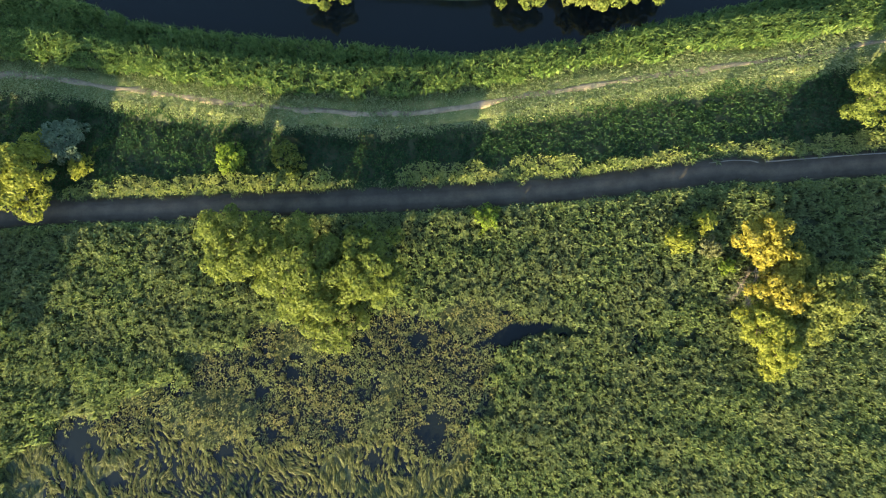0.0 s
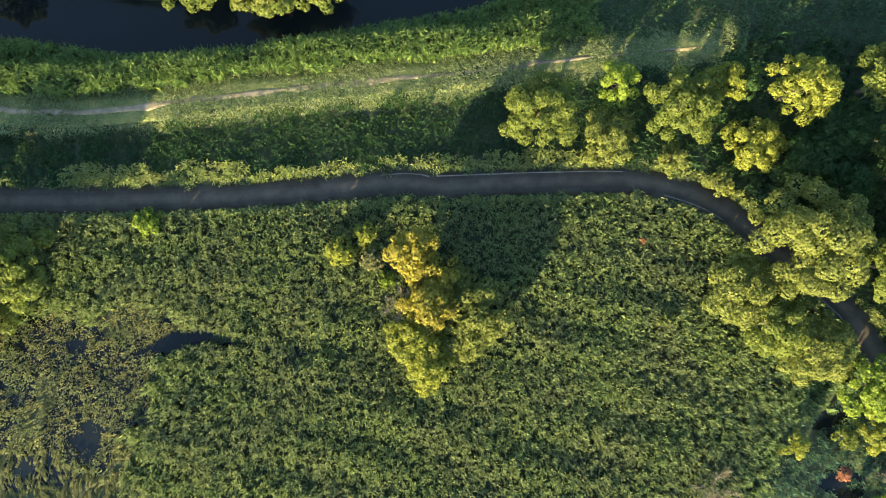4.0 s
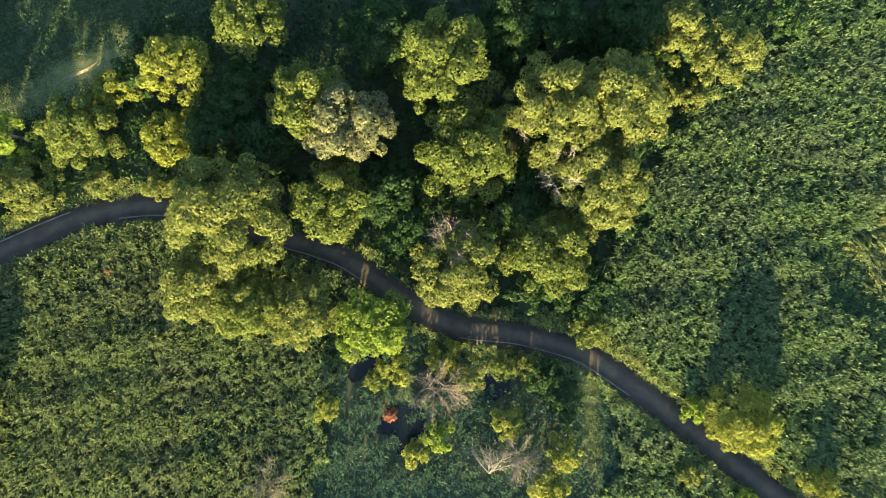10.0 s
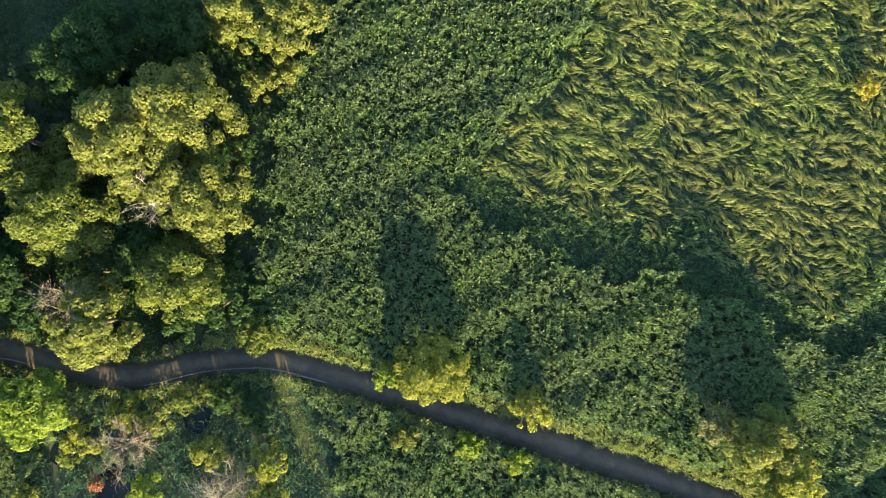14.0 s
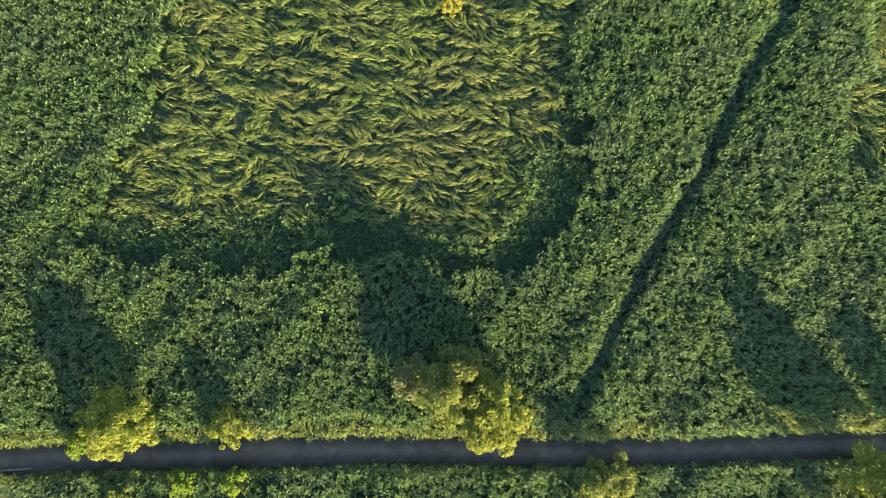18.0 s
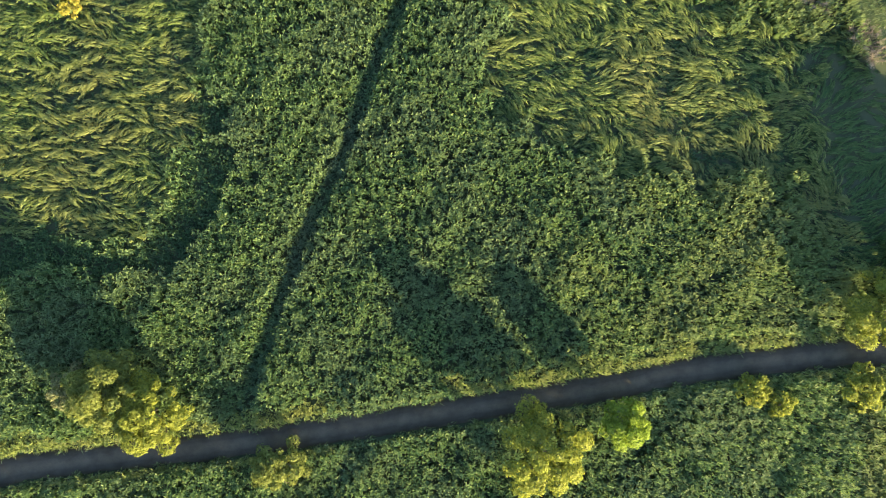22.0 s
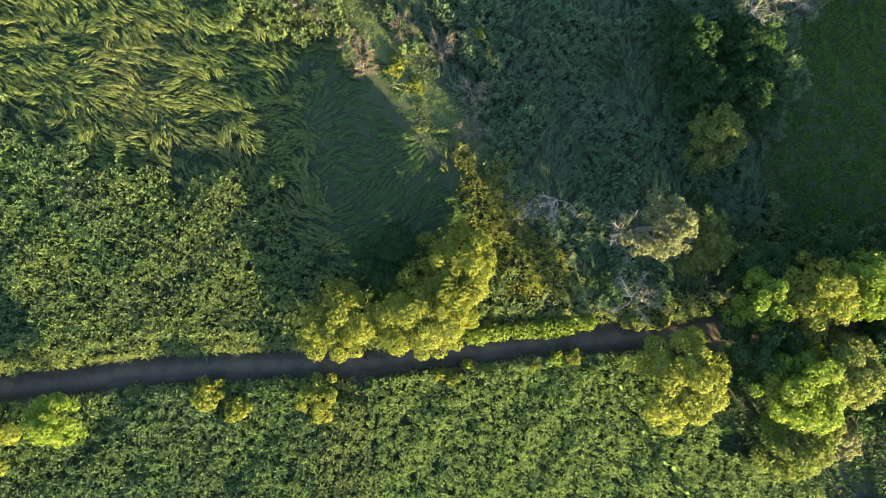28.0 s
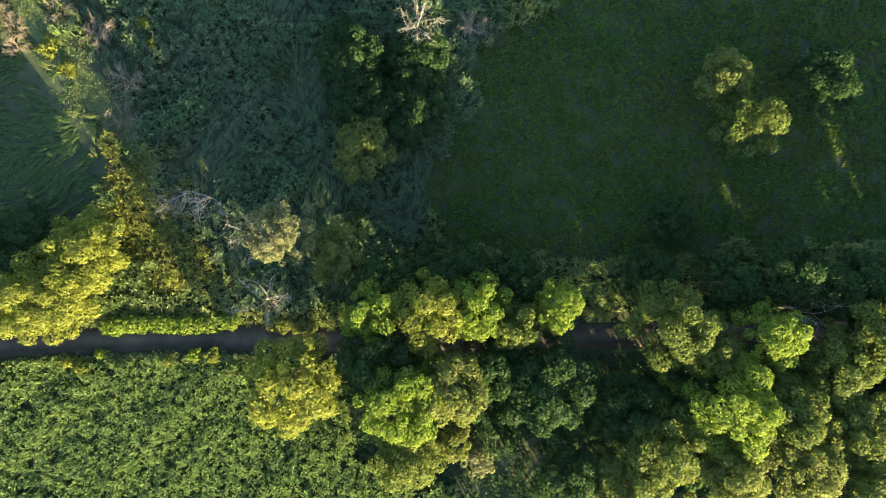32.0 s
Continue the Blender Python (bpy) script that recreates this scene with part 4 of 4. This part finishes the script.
for at, h, R, kind, label in (
    ((103.9, -19.7), 3.5, 2.6, "yellow", "yellow-green shrub over wet ground"), ((95.0, -19.3), 2.8, 1.8, "green", "green shrub over wet ground"), ((97.6, -18.7), 4, 2.6, "yellow", "yellow-green shrub over wet ground"), ((106.3, -22.5), 4, 2.6, "olive", "olive shrub over wet ground"),
    ((108.3, -30.0), 3.5, 2.4, "yellow", "yellow-green shrub over wet ground"), ((113.3, -35.9), 4.5, 2.8, "yellow", "bright yellow-green shrub in a wet copse"), ((110.2, -39.1), 4.5, 3.0, "yellow", "bright yellow-green shrub in a wet copse"), ((99.6, -28.6), 3.5, 2.4, "lime", "lime shrub over a dark pool"),
    # Shrubs at (110.5, -23.3) and (113.4, -24.6) are added to keep sun off the lane.
    ((96.1, -29.6), 3, 2.0, "yellow", "yellow-green shrub over wet ground"), ((88.0, -20.3), 3.5, 2.0, "yellow", "yellow-green shrub over wet ground"), ((94.9, -24.0), 2, 1.1, "red", "small russet-red shrub beside a pool"), ((110.5, -23.3), 3.0, 2.2, "green", "green shrub over wet ground"), ((113.4, -24.6), 2.8, 2.0, "olive", "olive shrub over wet ground"), ((114.6, -26.4), 3.5, 2.8, "dark", "dark green shrub in a wet copse"), ((116.0, -30.2), 3.5, 2.8, "dark", "dark green shrub in a wet copse"),
    ((207.2, -170.2), 1.6, 1.0, "yellow", "small yellow bush beside the lane"), ((207.5, -172.0), 1.8, 1.1, "yellow", "small yellow bush beside the lane"), ((210.0, -172.9), 1.4, 0.9, "lime", "small lime bush beside the lane"), ((213.4, -180.4), 1.6, 1.1, "yellow", "small yellow bush beside the lane"), ((215.8, -182.6), 1.6, 1.1, "lime", "small lime bush beside the lane"), ((217.0, -184.6), 1.8, 1.3, "yellow", "small yellow bush beside the lane"), ((216.9, -187.8), 1.6, 1.1, "olive", "small olive bush beside the lane"),
    ((223.1, -175.5), 2.5, 1.6, "yellow", "yellow-green shrub in rank grass"), ((239.0, -147.2), 2.2, 2.0, "yellow", "yellowing shrub on the old dyke"), ((238.0, -150.6), 2.0, 1.8, "yellow", "yellowing shrub on the old dyke"), ((247.9, -154.4), 1.6, 1.0, "yellow", "small yellow shrub in rank grass"), ((246.2, -156.6), 1.4, 0.8, "yellow", "small yellow shrub in rank grass"),
    ((144.9, 9.4), 4, 3.0, "yellow", "yellow-green bush at the wood's edge"), ((202.1, -48.9), 2.5, 1.8, "gold", "small golden bush among lodged reeds"), ((71.4, -4.8), 1.8, 1.4, "olive", "small pale bush among the reeds"), ((68.1, 5.4), 1.4, 0.7, "red", "small russet shrub among the reeds"),
    ((142.5, 1.3), 3, 2.2, "olive", "olive bush at the reeds' edge"), ((135.6, -3.5), 3, 2.0, "dark", "dark bush at the wood's edge"), ((71.3, 16.1), 3, 2.4, "olive", "olive bush beside the lane"), ((77.6, 13.3), 3, 2.2, "olive", "olive bush beside the lane"), ((158.9, -68.6), 3.5, 3.0, "tan", "brown-tipped bush beside the lane"),
    ((223.6, -221.2), 3, 2.6, "tan", "russet-brown bush at the wood's edge"), ((224.1, -216.3), 5, 3.2, "olive", "olive bush at the wood's edge"), ((-50.3, 12.5), 2.8, 2.0, "yellow", "yellowing willow bush beside nettles"), ((32.9, 1.6), 2.6, 1.7, "tan", "withered tan bush beside a golden tree"), ((34.9, -0.8), 2.2, 1.4, "lime", "small lime bush beside a golden tree"), ((112.4, -17.0), 1.5, 1.0, "tan", "small tan bush at the lane's edge"), ((145.5, 0.3), 3, 2.4, "olive", "olive bush at the wood's edge"),
):
    tree(at, h, R, kind, label, **BUSH)


def bare_tree(at, h, R, label, fallen=None, twigs=60, name="bare_tree"):
    """A leafless tree: stem, boughs and fine pale twigs; a fallen one lies along the given heading."""
    global tree_count
    tree_count += 1
    r = np.random.default_rng(500 + tree_count)
    top = tagged(new(name), label, "bare tree")
    top.location = (at[0], at[1], 0)
    wood = TWIG_BARK if label.startswith("leafless") else PALE_BARK
    tip = np.array([0, 0, h * 0.55])
    part("trunk", mesh_of("trunk", *limb(r, (0, 0, -0.2), tip, 0.02 * h + 0.05, 0.01 * h + 0.03, 0.05, 6), wood, True), top)
    for k in range(7):
        a = k * 0.9 + r.normal(0, 0.25)
        if fallen is not None:
            a = fallen + r.normal(0, 0.55)
        end = np.array([math.cos(a) * R * r.uniform(0.6, 1), math.sin(a) * R * r.uniform(0.6, 1), h * r.uniform(0.7, 1.0)])
        start = tip * r.uniform(0.4, 1.0)
        bough = part("bough", mesh_of("bough", *limb(r, start, end, 0.05, 0.012, 0.14), wood, True), top)
        fine = []
        for q in range(twigs // 7):
            p = start + (end - start) * r.uniform(0.25, 1.0)
            e = p + np.array([math.cos(a), math.sin(a), 0.3]) * r.uniform(0.05, 0.22) * R + r.normal(0, 0.17 * R, 3)
            fine.append(limb(r, p, e, 0.013, 0.005, 0.1, 3, 3))
        tagged(part("twig_spray", mesh_of("twig_spray", *joined(fine), wood), bough), kind="stuff")
    return top


BARE, DEADT = "leafless shrub with fine pale grey twigs", "dead tree with bleached white branches"
for at, h, R, label, fallen in (
    ((232.6, -170.6), 3.0, 4.0, DEADT, 2.6), ((233.8, -173.2), 3.0, 3.6, DEADT, 2.9), ((234.0, -166.8), 2.5, 2.4, DEADT, 2.2), ((227.1, -186.7), 7, 4.0, DEADT, None), ((233.0, -181.8), 9, 3.2, DEADT, None), ((266.4, -183.8), 8, 3.2, DEADT, None), ((263.5, -247.0), 9, 2.6, DEADT, None), ((270.9, -189.4), 5, 2.0, BARE, None),
    ((238.9, -140.5), 2.2, 1.8, BARE, None), ((238.3, -142.8), 2.2, 2.0, BARE, None), ((236.9, -143.9), 2.0, 1.6, BARE, None), ((243.6, -145.7), 2.4, 2.0, BARE, None), ((243.7, -151.0), 2.4, 2.2, BARE, None), ((240.8, -157.3), 2.4, 2.2, BARE, None), ((236.5, -159.1), 2.4, 2.2, BARE, None), ((235.9, -160.6), 2.0, 2.0, BARE, None), ((240.7, -133.5), 2.0, 1.8, BARE, None), ((240.8, -135.9), 2.0, 1.6, BARE, None),
    ((101.3, -22.9), 5, 3.8, BARE, None), ((102.8, -22.9), 5, 3.4, BARE, None), ((108.5, -34.4), 4, 3.4, BARE, None), ((109.0, -35.8), 4, 2.8, BARE, None), ((124.3, -3.4), 10.2, 3.0, DEADT, None), ((110.0, -6.4), 9.6, 3.0, BARE, None), ((123.1, 4.1), 7, 2.0, DEADT, None), ((89.3, 15.8), 5, 1.6, DEADT, None), ((36.9, -3.8), 4.0, 2.6, BARE, None), ((38.6, -1.4), 4.6, 2.4, DEADT, 0.5), ((104.0, -35.7), 1.2, 4.2, DEADT, 0.78), ((109.6, -6.3), 9.6, 2.6, BARE, None), ((77.9, -26.3), 2.5, 3.0, BARE, None),
):
    bare_tree(at, h, R, label, fallen, 420 if label == BARE else 260)


def hedge(points, h, w, look_of, label):
    """A low hedge: stems below, one leafy body along the line."""
    r = np.random.default_rng(77)
    line = smooth_line(points, 0.8)
    top = tagged(new("hedge"), label, "hedge")
    stems, balls = [], []
    for q in line:
        stems.append(limb(r, (q[0], q[1], -0.1), (q[0] + r.normal(0, 0.2), q[1] + r.normal(0, 0.2), h * 0.7), 0.04, 0.02))
        balls.append((np.array([q[0] + r.normal(0, 0.15), q[1] + r.normal(0, 0.15), h * 0.45]), w * r.uniform(0.45, 0.62), h / w * 0.8))
    part("stems", mesh_of("stems", *joined(stems), BARK), top)
    part("foliage", mesh_of("foliage", *crown_of(r, balls, 0.26, 1.3), TREE[look_of]), top)


hedge([(213.2, -171.5), (216.0, -175.6), (219.1, -180.5), (221.8, -184.1)], 1.6, 1.9, "lime", "bright green clipped hedge in low sun beside the lane")
hedge([(224.1, -188.7), (226.4, -193.3)], 1.2, 1.6, "olive", "short olive hedge beside the lane")


def bench(at, turn):
    top = tagged(new("bench"), "weathered red-brown slatted wooden bench beside the lane", "bench")
    top.matrix_world = pose(at[0], at[1], 0.02, 0, 0, turn)

    def board(name, x, y, z, sx, sy, sz, tilt=0.0):
        bm = bmesh.new()
        bmesh.ops.create_cube(bm, size=1.0, matrix=Matrix.Translation((x, y, z)) @ Matrix.Rotation(tilt, 4, "X") @ Matrix.Diagonal((sx, sy, sz, 1)))
        bmesh.ops.bevel(bm, geom=bm.edges[:], offset=0.008, segments=1, affect="EDGES")
        me = bpy.data.meshes.new(name)
        bm.to_mesh(me)
        bm.free()
        me.materials.append(BENCH_WOOD)
        part(name, me, top)

    for k in range(4):
        board("seat_slat", 0, -0.20 + k * 0.115, 0.45, 1.6, 0.10, 0.035)
    for k in range(3):
        board("back_slat", 0, 0.27 + k * 0.03, 0.56 + k * 0.12, 1.6, 0.03, 0.10, -0.25)
    for x in (-0.68, 0.68):
        board("leg", x, -0.17, 0.22, 0.07, 0.07, 0.43)
        board("leg", x, 0.22, 0.42, 0.07, 0.07, 0.82, -0.1)


BENCH_WOOD = surface("weathered_red_wood", [(0.3, (0.22, 0.11, 0.08)), (0.7, (0.38, 0.21, 0.16))], 3.0, 0.75, 20)
bench((105.0, -12.2), -50)


def shrubs(poly, count, seed, low, high):
    """Shrubs scattered under the trees, clear of the lane; their dark leaves carry the wood's shade."""
    q, r = scatter(poly, 0.2, seed, 0)
    q = q[(np.abs(road_map.at(q)) > 5.0)]
    for x, y in q[:count]:
        h = r.uniform(low, high)
        tree((float(x), float(y)), h, h * r.uniform(0.6, 0.85), "dark", "shrub beneath the trees, its shade put into dark green leaves", name="shrub", category="shrub", base=0.02, lobes=18, leaf=0.30, fill=0.8)


shrubs(EAST_WOOD, 46, 91, 3.0, 5.5)
shrubs(WOOD, 40, 92, 2.5, 5.0)
shrubs(EAST_SCRUB, 8, 93, 1.8, 3.0)
